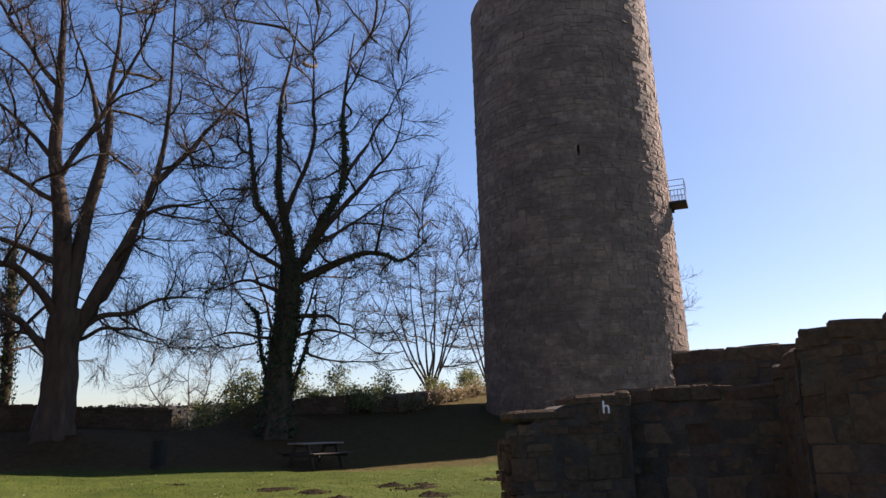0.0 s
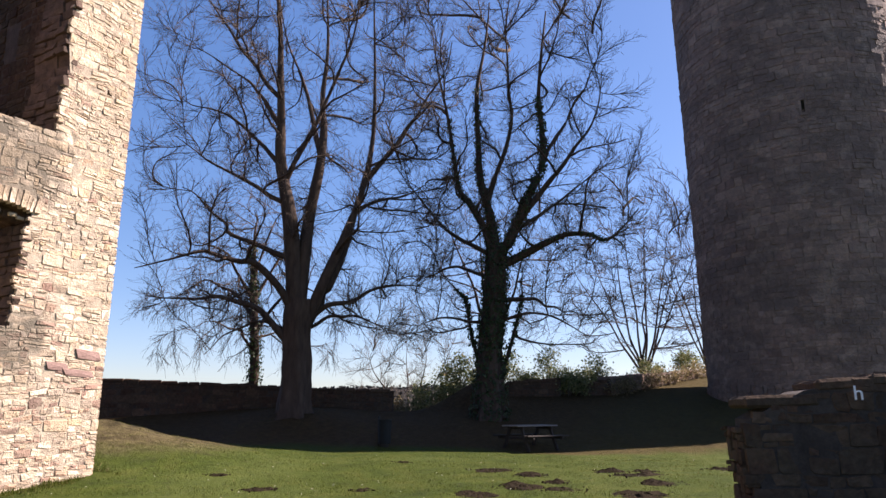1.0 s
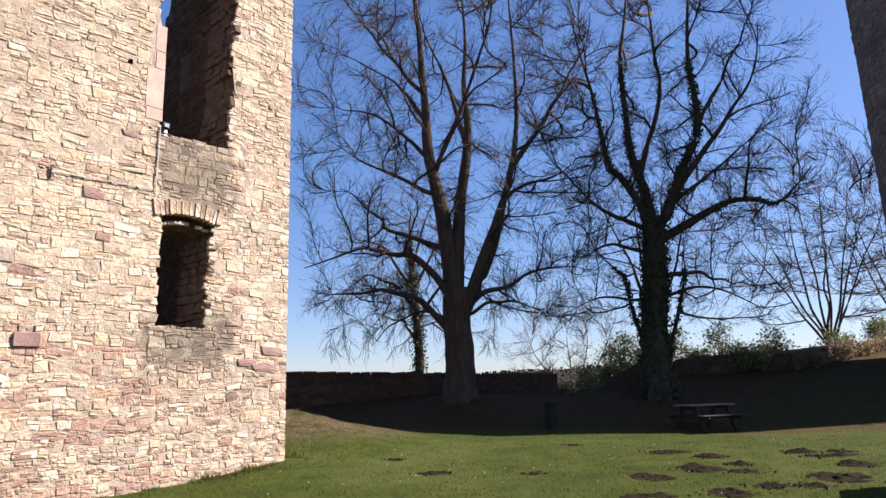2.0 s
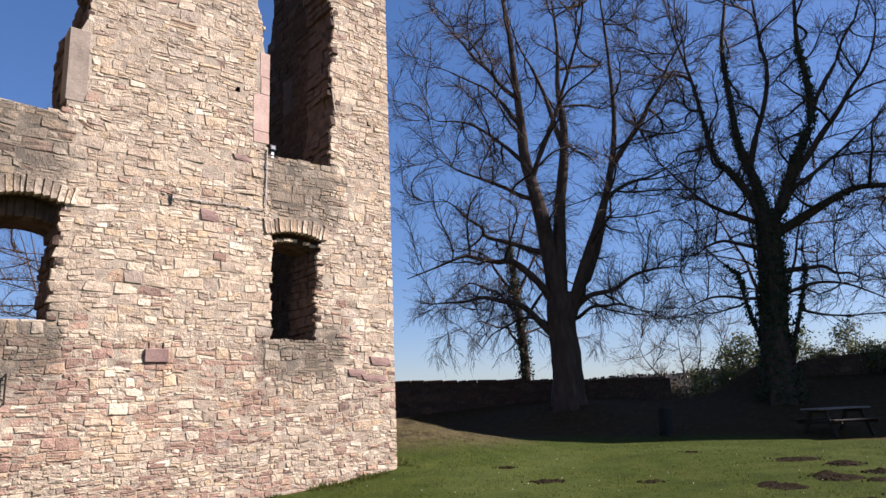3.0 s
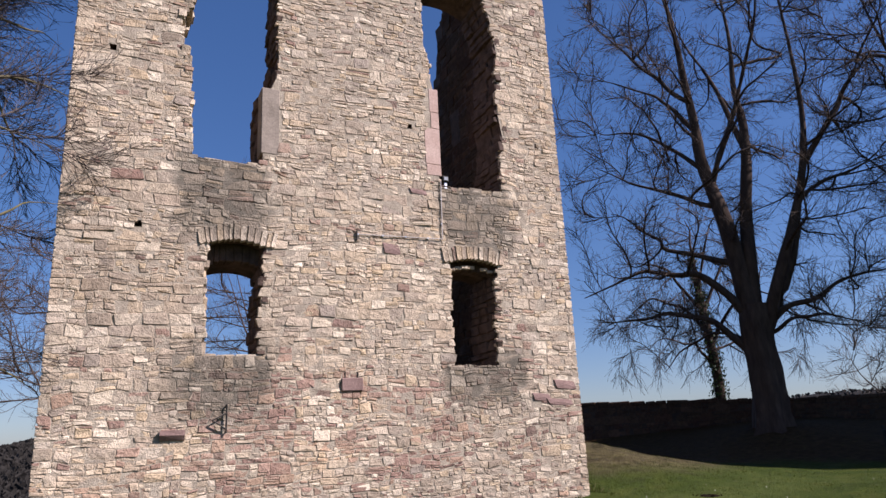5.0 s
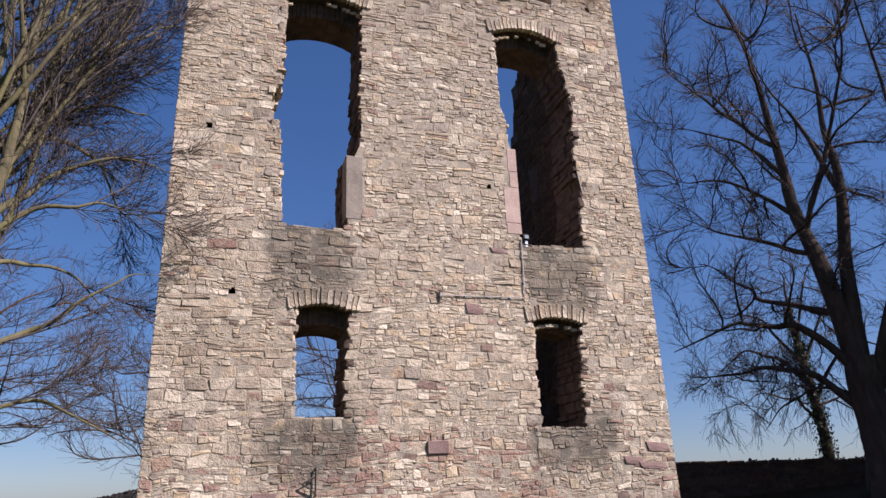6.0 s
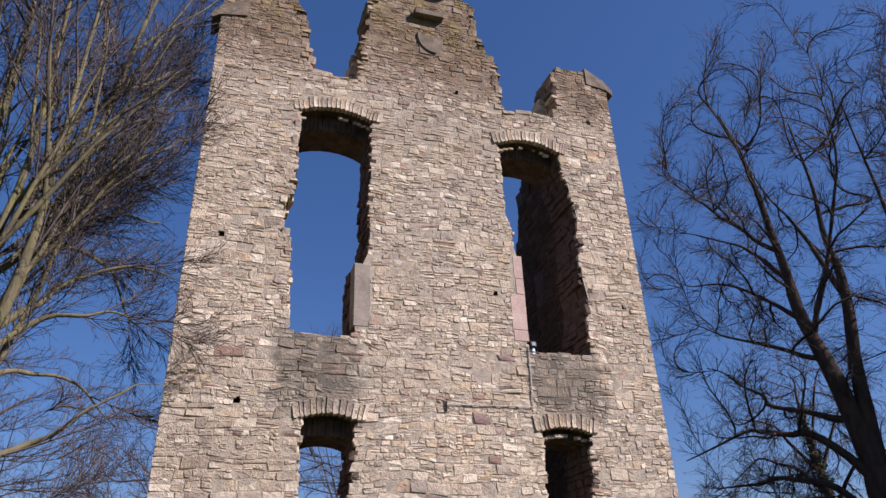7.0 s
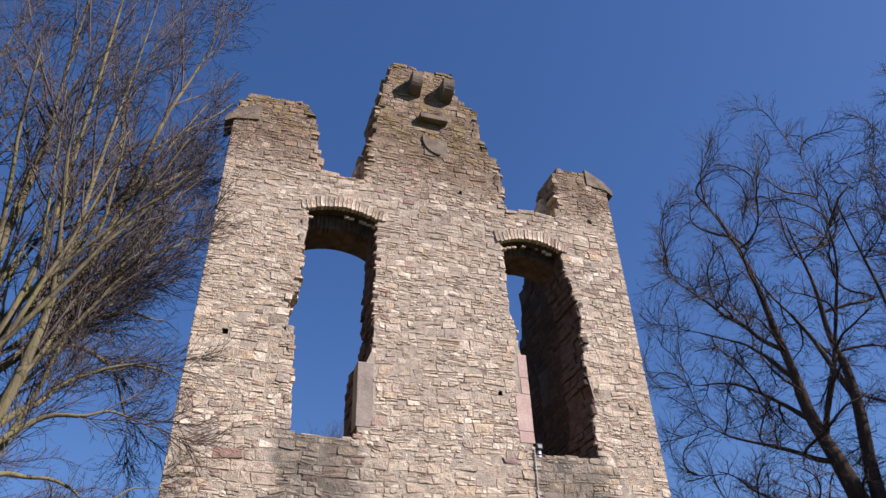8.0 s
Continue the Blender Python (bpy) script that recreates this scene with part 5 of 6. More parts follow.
VIEW_1, VIEW_2 = (0.754, 0.657), (0.902, 0.432)
big_lime, *_ = grow_tree(
    "lime_tree", "large bare lime tree with several dark upright stems", (22.05, 3.91, land(22.05, 3.91)), VIEW_1,
    [(0, -0.3), (0, 1.4), (-0.03, 2.6), (0.0, 3.7)],
    [(0.46, -0.6, (-0.05, 2.5), (-0.35, 5.2), (-0.75, 8.2), (-0.9, 10.3), (-1.0, 13.0), (-1.7, 16.1), (-2.9, 19.0)),
     (0.38, 0.5, (0.05, 2.8), (0.15, 6.1), (0.6, 9.2), (0.6, 11.4), (0.5, 14.8), (0.7, 19.6)),
     (0.33, -0.9, (0.05, 2.2), (0.5, 3.6), (1.3, 5.6), (2.1, 7.9), (2.2, 10.7), (2.1, 14.7), (2.2, 18.6)),
     (0.16, -1.5, (2.1, 7.9), (3.3, 9.5), (3.9, 10.6), (4.9, 12.3), (5.2, 14.6)),
     (0.25, 0.8, (0.05, 2.2), (0.6, 3.6), (1.5, 5.4), (2.0, 7.3), (3.2, 7.7), (4.4, 8.4), (5.2, 9.6)),
     (0.17, 0.3, (0.1, 2.7), (0.8, 3.45), (1.8, 3.8), (3.0, 4.2), (3.9, 4.2), (5.0, 3.6)),
     (0.19, -1.0, (0.0, 1.9), (-1.2, 3.1), (-2.3, 3.6), (-3.3, 3.4), (-4.3, 3.5), (-5.2, 2.6)),
     (0.2, -1.6, (-0.05, 3.2), (-1.3, 4.6), (-2.3, 4.8), (-3.3, 5.0), (-4.8, 4.4), (-5.8, 3.9)),
     (0.16, 0.6, (-0.4, 5.0), (-1.3, 5.5), (-2.5, 6.0), (-3.1, 6.8), (-4.1, 7.6), (-5.2, 7.5)),
     (0.13, -1.8, (-0.75, 6.9), (-2.1, 7.6), (-3.5, 8.2), (-4.8, 9.2)),
     (0.13, 1.0, (-0.85, 9.5), (-1.6, 11.0), (-2.2, 11.7), (-3.7, 12.7), (-5.2, 13.4)),
     (0.15, 2.2, (0.5, 9.0), (0.0, 11.5), (-1.0, 14.0), (-1.6, 17.5)),
     (0.15, -2.4, (-0.6, 7.5), (0.6, 10.5), (1.6, 13.5), (1.4, 17.8)),
     (0.12, 0.5, (-0.8, 8.3), (-2.2, 9.8), (-3.8, 10.6), (-5.3, 11.0)),
     (0.12, -0.6, (-0.9, 10.5), (-2.3, 12.4), (-3.5, 14.0), (-4.3, 15.6)),
     (0.10, -1.8, (0.2, 2.6), (1.3, 3.1), (2.5, 2.7), (3.5, 1.8)),
     (0.10, 1.9, (-0.1, 2.4), (-1.3, 3.0), (-2.7, 2.4), (-3.7, 1.5))],
    11, BARK_DARK, BARK_FINE, [(2.0, -5.0, 4.6), (4.5, -5.5, 5.0), (8.0, -5.7, 5.4), (11.0, -5.6, 5.4), (14.0, -5.5, 5.0), (16.5, -4.6, 4.3), (18.4, -3.6, 3.4), (19.6, -2.7, 2.6), (20.7, -1.2, 1.4)],
    2000, kill=0.68, reach=2.8, thin=0.005, group="old trees by the wall", trunk_r=(0.5, 0.42), flare=0.25, lift=0.06, taller=(12.0, 0.16))

ivy_tree, limbs2, radii2, trunk2, trunk2_r = grow_tree(
    "ivy_tree", "large bare tree with ivy-clad trunk and spreading limbs", (27.54, -0.48, land(27.54, -0.48)), VIEW_2,
    [(0, -0.3), (0.05, 2.6), (0.25, 4.2), (0.35, 6.3)],
    [(0.24, -0.5, (0.2, 5.5), (-0.4, 7.7), (-1.1, 8.9), (-1.5, 11.7), (-2.1, 14.2), (-2.5, 17.0)),
     (0.33, 0.4, (0.3, 5.7), (0.05, 7.4), (-0.3, 9.7), (-0.3, 12.7), (0.1, 15.5), (0.0, 18.5)),
     (0.33, -0.4, (0.45, 5.6), (1.4, 7.9), (2.3, 10.0), (2.15, 12.3), (2.5, 14.8), (2.8, 17.5)),
     (0.24, -0.8, (0.5, 5.4), (2.0, 6.3), (3.4, 6.8), (4.5, 6.5), (5.5, 7.4), (6.8, 9.0)),
     (0.14, 0.6, (0.4, 4.2), (1.4, 4.2), (2.2, 4.0), (2.9, 3.8), (4.0, 4.3)),
     (0.13, 0.9, (-0.35, 0.2), (-0.55, 3.0), (-0.9, 4.5), (-1.8, 5.4), (-3.0, 6.8)),
     (0.14, 1.2, (0.65, 0.2), (1.0, 3.3), (1.4, 4.9), (1.6, 7.5)),
     (0.18, -1.5, (1.2, 7.2), (2.5, 8.8), (3.6, 10.2), (4.4, 11.9), (4.8, 14.5)),
     (0.14, 1.5, (1.0, 7.0), (2.4, 7.9), (4.0, 9.3), (5.4, 11.0)),
     (0.14, -1.0, (0.1, 6.0), (-1.5, 6.9), (-2.8, 8.6), (-3.6, 10.8)),
     (0.12, 1.6, (0.1, 5.2), (-1.2, 5.6), (-2.4, 5.4), (-3.5, 4.9)),
     (0.16, -1.8, (0.3, 8.0), (0.9, 11.0), (0.8, 14.0), (1.2, 17.3)),
     (0.12, 0.3, (2.3, 10.0), (3.5, 12.0), (4.4, 13.4), (5.0, 15.2)),
     (0.10, 0.8, (-1.5, 11.5), (-2.9, 12.8), (-3.7, 14.8)),
     (0.10, -1.8, (0.2, 3.6), (1.8, 3.7), (3.2, 3.0), (4.2, 2.3)),
     (0.10, -1.4, (-0.1, 3.4), (-1.7, 3.5), (-3.0, 2.6))],
    23, BARK_DARK, BARK_FINE, [(2.5, -3.5, 4.6), (6.0, -4.2, 6.0), (10.0, -4.8, 6.4), (14.0, -5.0, 6.0), (17.5, -4.5, 5.3), (19.5, -3.8, 3.6), (21.0, -3.0, 1.6), (22.0, -2.0, 0.2)],
    2000, kill=0.68, reach=2.8, thin=0.005, group="old trees by the wall", trunk_r=(0.47, 0.38), flare=0.3, lift=0.06, taller=(12.0, 0.25))


def clothe_in_ivy(tree, stems, seed, size=0.11):
    """Ivy leaves over stems, each given as its line, radii, number of leaves, spread and share of its length."""
    rng = np.random.default_rng(seed)
    spots, ways = [], []
    for line, radius, many, spread, share in stems:
        t = rng.uniform(0, 1, many) ** 1.2 * (len(line) - 1) * share
        k = np.minimum(t.astype(int), len(line) - 2)
        w = (t - k)[:, None]
        c = line[k] * (1 - w) + line[k + 1] * w
        out = rng.normal(0, 1, (many, 3))
        out[:, 2] *= 0.4
        out /= np.linalg.norm(out, axis=1, keepdims=True)
        spots.append(c + out * (radius[k][:, None] + rng.uniform(0.0, spread, (many, 1))))
        ways.append(out + rng.normal(0, 0.35, (many, 3)))
    c, w = np.concatenate(spots), np.concatenate(ways)
    w /= np.linalg.norm(w, axis=1, keepdims=True)
    leaves("ivy", c, w, size, IVY, tree, rng, "dark green ivy leaves")


clothe_in_ivy(ivy_tree, [(trunk2, trunk2_r, 3600, 0.17, 0.98)] + [(limbs2[k], radii2[k], m, 0.11, 0.72) for k, m in ((0, 500), (1, 900), (2, 1200), (3, 400), (5, 400), (6, 350))], 5)

grow_tree(
    "beech_tree", "tall bare tree with mossy sunlit upright stems beside the ruin", (-0.2, -1.76, -0.75), (-0.49, 0.87),
    [(0, -0.3), (0.0, 1.2), (0.05, 2.4), (0.1, 3.2)],
    [(0.21, -0.6, (0.2, 2.2), (0.8, 4.2), (1.15, 6.3), (1.3, 8.6), (1.3, 12.0), (1.25, 15.5)),
     (0.24, 0.3, (0.0, 2.4), (0.3, 5.0), (0.5, 8.0), (0.5, 10.0), (0.35, 13.0), (0.2, 16.6)),
     (0.11, -0.7, (0.3, 3.2), (1.2, 5.7), (2.3, 6.3), (3.5, 6.1)),
     (0.12, -0.2, (0.4, 3.2), (1.4, 5.5), (2.0, 7.8), (3.2, 9.3)),
     (0.17, 0.2, (0.3, 2.8), (1.5, 7.5), (2.1, 11.0), (2.7, 14.0), (3.2, 16.8)),
     (0.10, -1.0, (0.2, 2.4), (1.4, 4.0), (2.2, 4.5), (2.8, 5.1), (3.4, 5.3)),
     (0.09, 0.4, (0.2, 2.0), (1.8, 3.3), (3.0, 3.2), (4.0, 2.7)),
     (0.15, 0.9, (0.2, 3.0), (1.0, 7.0), (1.6, 10.0), (1.9, 13.0), (2.2, 16.5)),
     (0.14, -1.2, (0.0, 3.0), (0.7, 6.6), (0.9, 10.0), (0.6, 13.5), (0.9, 17.0)),
     (0.10, 0.8, (0.9, 6.0), (2.2, 8.6), (3.1, 10.5), (3.7, 13.0)),
     (0.18, 0.5, (-0.1, 2.6), (-0.9, 6.0), (-1.3, 10.0), (-1.8, 15.0)),
     (0.15, -0.8, (-0.1, 2.4), (-1.6, 5.0), (-2.8, 8.0), (-3.6, 12.0)),
     (0.13, 1.4, (-0.1, 3.0), (-0.4, 7.0), (-0.6, 11.0), (-0.2, 15.8)),
     (0.10, -0.3, (0.9, 5.6), (1.9, 6.7), (2.9, 7.3), (3.9, 7.3)),
     (0.10, 0.6, (1.1, 6.8), (2.0, 7.9), (3.0, 8.5), (4.0, 8.5)),
     (0.10, -0.6, (1.2, 7.8), (2.2, 8.9), (3.1, 9.7), (4.0, 9.9)),
     (0.09, 0.2, (1.3, 9.0), (2.2, 10.4), (3.0, 11.2), (3.9, 11.5)),
     (0.09, 0.9, (1.2, 7.2), (2.2, 7.5), (3.1, 7.0), (3.9, 6.3)),
     (0.08, 0.5, (0.6, 4.6), (1.8, 5.4), (2.8, 5.3), (3.8, 4.7))],
    37, BARK_GREEN, BARK_TWIG, (), twigs=(2, 2, 1), twig=0.8, thin=0.0042, girth=0.62, trunk_r=(0.5, 0.42), lift=0.035, taller=(9.0, 0.2), tip=0.0105, fan=19)


def small_tree(name, label, base, height, stems, seed, mat=BARK_DARK, thin=0.006, spread=0.35, group="", r=0.12, fork=0.0, lift=0.12):
    """A slighter bare tree or coppiced bush far off; its stems part at the fork, a share of its height."""
    rng = np.random.default_rng(seed)
    limbs = []
    f = fork * height
    for k in range(stems):
        u = (k - (stems - 1) / 2) / max(stems - 1, 1) * 2
        lean = float(rng.uniform(-0.4, 0.4) * height * spread)
        h = (height - f) * float(rng.uniform(0.75, 1.0))
        x = u * height * spread
        limbs.append((r, lean, (u * 0.05, f + 0.1), (x * 0.3, f + h * 0.3), (x * 0.65 + float(rng.uniform(-0.3, 0.3)), f + h * 0.65), (x + float(rng.uniform(-0.5, 0.5)), f + h)))
    z = land(base[0], base[1])
    w = height * spread + 0.6
    crown = [(f + 0.06 * height, -w * 0.45, w * 0.45), (f + 0.4 * (height - f), -w, w), (f + 0.75 * (height - f), -w * 0.9, w * 0.9), (height, -w * 0.35, w * 0.35)]
    return grow_tree(name, label, (base[0], base[1], z), (0.85, 0.5), [(0, -0.5), (0.0, f * 0.4), (0.05, f * 0.8), (0, f + 0.3)], limbs, seed, mat, mat, crown, 950, 0.45, 0.62, 2.8, 0.8, (3, 3, 0), 1.0, thin,
                     group, lift, (r * 1.5, r * 1.1), flare=0.2, tip=thin * 1.9)


BEHIND, RUINSIDE = "bare trees behind the wall", "bare trees behind the ruin"
small_tree("coppiced_tree", "bare many-stemmed tree behind the sunlit wall", (41.0, -2.8), 11.4, 9, 51, BARK_FINE, 0.0075, 0.40, BEHIND, 0.10)
small_tree("coppiced_tree", "bare many-stemmed tree behind the sunlit wall", (47.5, -4.9), 10.8, 8, 52, BARK_FINE, 0.0075, 0.32, BEHIND, 0.09)
slim, limbs3, radii3, trunk3, trunk3_r = grow_tree("slim_tree", "bare ivy-grown tree with drooping twigs behind the low wall", (25.4, 9.1, land(25.4, 9.1)), VIEW_1,
          [(0, -0.5), (0.05, 1.5), (-0.05, 3.2), (-0.2, 5.0)],
          [(0.20, 0.3, (-0.2, 4.6), (-0.35, 6.0), (-0.2, 7.5), (-0.5, 9.2)),
           (0.12, 0.8, (-0.1, 3.4), (-1.0, 4.6), (-2.2, 5.0), (-3.3, 4.4), (-4.2, 3.2)),
           (0.12, -0.6, (-0.1, 2.8), (0.8, 4.2), (1.9, 4.8), (2.9, 4.3), (3.6, 3.3)),
           (0.11, -0.9, (-0.15, 4.2), (-1.2, 6.0), (-2.3, 6.5), (-3.4, 6.0)),
           (0.11, 0.9, (-0.15, 4.4), (0.8, 6.1), (1.9, 6.8), (3.0, 6.3)),
           (0.09, -1.6, (0.0, 2.2), (-0.9, 3.1), (-1.8, 3.2), (-2.8, 2.4)),
           (0.09, 1.6, (0.0, 2.4), (0.7, 3.0), (1.5, 3.0), (2.2, 2.2)),
           (0.10, -1.2, (-0.2, 4.8), (0.2, 6.8), (0.9, 8.0), (1.4, 8.8))],
          53, BARK_DARK, BARK_FINE, [(1.6, -4.2, 3.6), (3.5, -4.4, 3.8), (6.0, -3.8, 3.4), (8.0, -2.6, 2.4), (9.6, -1.2, 1.2)],
          800, 0.4, 0.55, twigs=(3, 3, 0), thin=0.006, tip=0.009, group=BEHIND, lift=-0.12, trunk_r=(0.2, 0.16), flare=0.2, droop=0.1)
clothe_in_ivy(slim, [(trunk3, trunk3_r, 1100, 0.22, 1.0), (limbs3[0], radii3[0], 350, 0.2, 0.6)], 6, 0.1)
small_tree("slim_tree", "thin bare tree behind the ivy tree", (33.5, 2.2), 12.5, 4, 55, BARK_DARK, 0.006, 0.25, BEHIND, 0.13, 0.2)
small_tree("slim_tree", "thin bare tree behind the ivy tree", (33.0, 6.2), 6.5, 4, 60, BARK_THIN, 0.006, 0.4, BEHIND, 0.09, 0.1)
small_tree("young_tree", "bare young tree beyond the round tower", (50.5, -16.2), 8.8, 4, 56, BARK_THIN, 0.006, 0.16, BEHIND, 0.1, 0.3)
small_tree("wood_edge_tree", "bare tree behind the ruin", (9.6, 15.5), 12.5, 5, 57, BARK_DARK, 0.005, 0.45, RUINSIDE, 0.10, 0.2)
small_tree("wood_edge_tree", "bare tree behind the ruin", (2.6, 15.0), 9.0, 5, 58, BARK_DARK, 0.005, 0.5, RUINSIDE, 0.07, 0.2)
small_tree("wood_edge_tree", "bare tree behind the ruin", (-4.5, 22.0), 13.0, 5, 59, BARK_DARK, 0.006, 0.45, RUINSIDE, 0.10, 0.25)

# ---- shrubs ----


def shrub(label, centre, size, many, seed, leaf_size=0.11, material=LAUREL, group=""):
    """An evergreen bush: thin stems and many leaves in uneven clumps."""
    rng = np.random.default_rng(seed)
    x, y = centre
    z = land(x, y)
    ob = thing("evergreen_shrub", label, "shrub", pose(x, y, z), group)
    bm = bmesh.new()
    clumps = []
    for _ in range(int(many / 60)):
        a, q = rng.uniform(0, 2 * np.pi), rng.uniform(0, 1) ** 0.6
        p = np.array((math.cos(a) * q * size[0], math.sin(a) * q * size[1], size[2] * rng.uniform(0.25, 1.0) * (1 - 0.45 * q * q)))
        clumps.append(p)
        rod(bm, (p[0] * 0.3, p[1] * 0.3, -0.1), tuple(p), 0.012, 5, 0.005)
    part("stems", bm, ob, material=BARK_THIN)
    c = np.repeat(np.array(clumps), 60, 0) + rng.normal(0, 0.17, (len(clumps) * 60, 3))
    w = rng.normal(0, 1, c.shape) + np.array([0, 0, 0.7])
    w /= np.linalg.norm(w, axis=1, keepdims=True)
    leaves("foliage", c, w, leaf_size, material, ob, rng)


GLOSSY, SPILL, WALLTOP = "glossy evergreen shrub with sunlit leaves behind the low wall", "ivy and brush spilling over the dark wall", "shrubs on the wall"
shrub("straw-coloured brush in a sunny gap behind the low wall", (28.9, 4.4), (0.7, 0.6, 0.7), 1500, 61, 0.08, DRY_IVY, WALLTOP)
shrub(GLOSSY, (30.5, 3.7), (1.3, 1.0, 1.45), 2600, 62, 0.09, group=WALLTOP)
shrub(GLOSSY, (31.4, 2.7), (1.5, 1.0, 2.0), 3000, 63, 0.09, group=WALLTOP)
shrub(GLOSSY, (32.5, 1.9), (1.1, 0.9, 1.6), 1700, 67, 0.09, group=WALLTOP)
shrub(SPILL, (35.0, -0.7), (0.9, 0.8, 0.75), 2000, 64, 0.085, group=WALLTOP)
shrub(SPILL, (36.3, -1.2), (1.3, 0.7, 0.9), 1700, 65, 0.085, group=WALLTOP)
shrub(SPILL, (34.6, 0.9), (0.9, 0.8, 0.8), 1300, 68, 0.085, group=WALLTOP)
shrub(SPILL, (33.85, -1.25), (0.55, 0.4, 0.95), 1000, 91, 0.085, group=WALLTOP)
shrub(SPILL, (34.3, -1.75), (0.45, 0.35, 0.75), 800, 92, 0.085, group=WALLTOP)
shrub(SPILL, (31.7, 1.6), (0.5, 0.5, 0.9), 900, 93, 0.085, group=WALLTOP)
shrub(SPILL, (33.4, 1.2), (0.9, 0.7, 1.9), 1500, 95, 0.085, group=WALLTOP)
shrub(SPILL, (34.6, -0.2), (0.9, 0.7, 2.0), 1500, 96, 0.085, group=WALLTOP)
shrub(SPILL, (35.9, -1.9), (0.8, 0.5, 1.7), 1200, 97, 0.085, group=WALLTOP)
shrub("dry ivy and brush hanging on the sunlit wall", (35.35, -3.0), (0.6, 0.35, 0.8), 900, 94, 0.08, DRY_IVY, WALLTOP)
shrub("low brush on top of the sunlit wall", (40.5, -3.1), (2.2, 0.6, 1.2), 1700, 66, 0.09, group=WALLTOP)
shrub("low brush on top of the sunlit wall", (45.2, -4.3), (2.4, 0.6, 1.35), 1700, 69, 0.10, group=WALLTOP)
for k in range(7):
    sx = 36.4 + 1.35 * k
    shrub("dry ivy and brush hanging on the sunlit wall", (sx, float(np.interp(sx, [35.1, 39.5, 44.5, 50], [-2.8, -3.9, -5.1, -6.5])) - 0.28), (0.85, 0.16, 0.75), 420, 81 + k, 0.08, DRY_IVY, WALLTOP)


def far_wood():
    """Bare woodland on the far slopes: trunks and crowns by the thousand."""
    rng = np.random.default_rng(77)
    n = 22000
    a, r = np.radians(np.where(np.arange(n) % 3 == 0, rng.uniform(-40, 95, n), rng.uniform(-24, 6, n))), rng.uniform(600, 1980, n)
    x, y = 14 + r * np.sin(a), -2 + r * np.cos(a)
    z = np.array([land(a, b) for a, b in zip(x, y)])
    h, w = rng.uniform(3, 8, n), rng.uniform(1.5, 5.0, n)
    t = rng.uniform(0, np.pi, n)
    root = np.stack([x, y, z - 0.3], 1)
    side = np.stack([np.cos(t) * w, np.sin(t) * w, 0 * w], 1)
    tip = root + np.stack([rng.normal(0, 1.6, n), rng.normal(0, 1.6, n), h], 1)
    mid = root * 0.45 + tip * 0.55
    v = np.stack([root - side * 0.4, root + side * 0.4, mid + side, tip, mid - side], 1).reshape(-1, 3)
    f = (np.arange(n)[:, None, None] * 5 + np.array([[0, 1, 2], [0, 2, 4], [4, 2, 3]])[None]).reshape(-1, 3)
    ob = part("far_wood", mesh("far_wood", v, f, BARK_FAR))
    tagged(ob, "bare brown woodland on the distant hillside", "woodland", kind="stuff")


far_wood()

# ---- on the lawn ----


def molehill(x, y, size, seed):
    """A low spread of loose soil with clods about it."""
    rng = np.random.default_rng(seed)
    lumps = [(rng.normal(0, size * 0.5, 2), size * rng.uniform(0.2, 0.42), size * rng.uniform(0.03, 0.09)) for _ in range(8)]
    verts, faces = [(0, 0, 0)], []
    rings, spokes = 9, 26
    edge = [1 + 0.35 * noise.noise((math.cos(a) * 1.7, math.sin(a) * 1.7, seed * 3.1)) for a in np.linspace(0, 2 * math.pi, spokes, endpoint=False)]
    for i in range(1, rings + 1):
        for k in range(spokes):
            a, r = 2 * math.pi * k / spokes, size * 1.35 * i / rings * edge[k]
            verts.append((r * math.cos(a), r * math.sin(a), 0.0))
    out = []
    for px, py, _ in verts:
        h = sum(t * math.exp(-((px - c[0]) ** 2 + (py - c[1]) ** 2) / (w * w)) for c, w, t in lumps)
        far = math.hypot(px, py) / (size * 1.35)
        h = h * max(0.0, 1 - far ** 3) + 0.03 * noise.noise((px * 14, py * 14, seed)) + 0.016 * noise.noise((px * 55, py * 55, seed))
        out.append((px, py, h - 0.05 * far ** 4))
    faces = [(0, 1 + k, 1 + (k + 1) % spokes) for k in range(spokes)]
    for i in range(rings - 1):
        b = 1 + i * spokes
        faces += [(b + k, b + spokes + k, b + spokes + (k + 1) % spokes, b + (k + 1) % spokes) for k in range(spokes)]
    heap = thing("molehill", "low heap of dark crumbly mole soil on the grass", "molehill", pose(x, y, land(x, y)), "molehills on the lawn")
    part("soil_mound", mesh("soil_mound", out, faces, SOIL), heap)
    bm = bmesh.new()
    for _ in range(16):
        a, d, s = rng.uniform(0, 6.28), size * rng.uniform(0.6, 1.4), rng.uniform(0.01, 0.028)
        bmesh.ops.create_icosphere(bm, subdivisions=1, radius=1.0, matrix=Matrix.LocRotScale((d * math.cos(a), d * math.sin(a), 0.005), Euler(rng.uniform(0, 3, 3)), (s, s * 0.8, s * 0.7)))
    part("loose_soil", bm, heap, kind="stuff", material=SOIL)


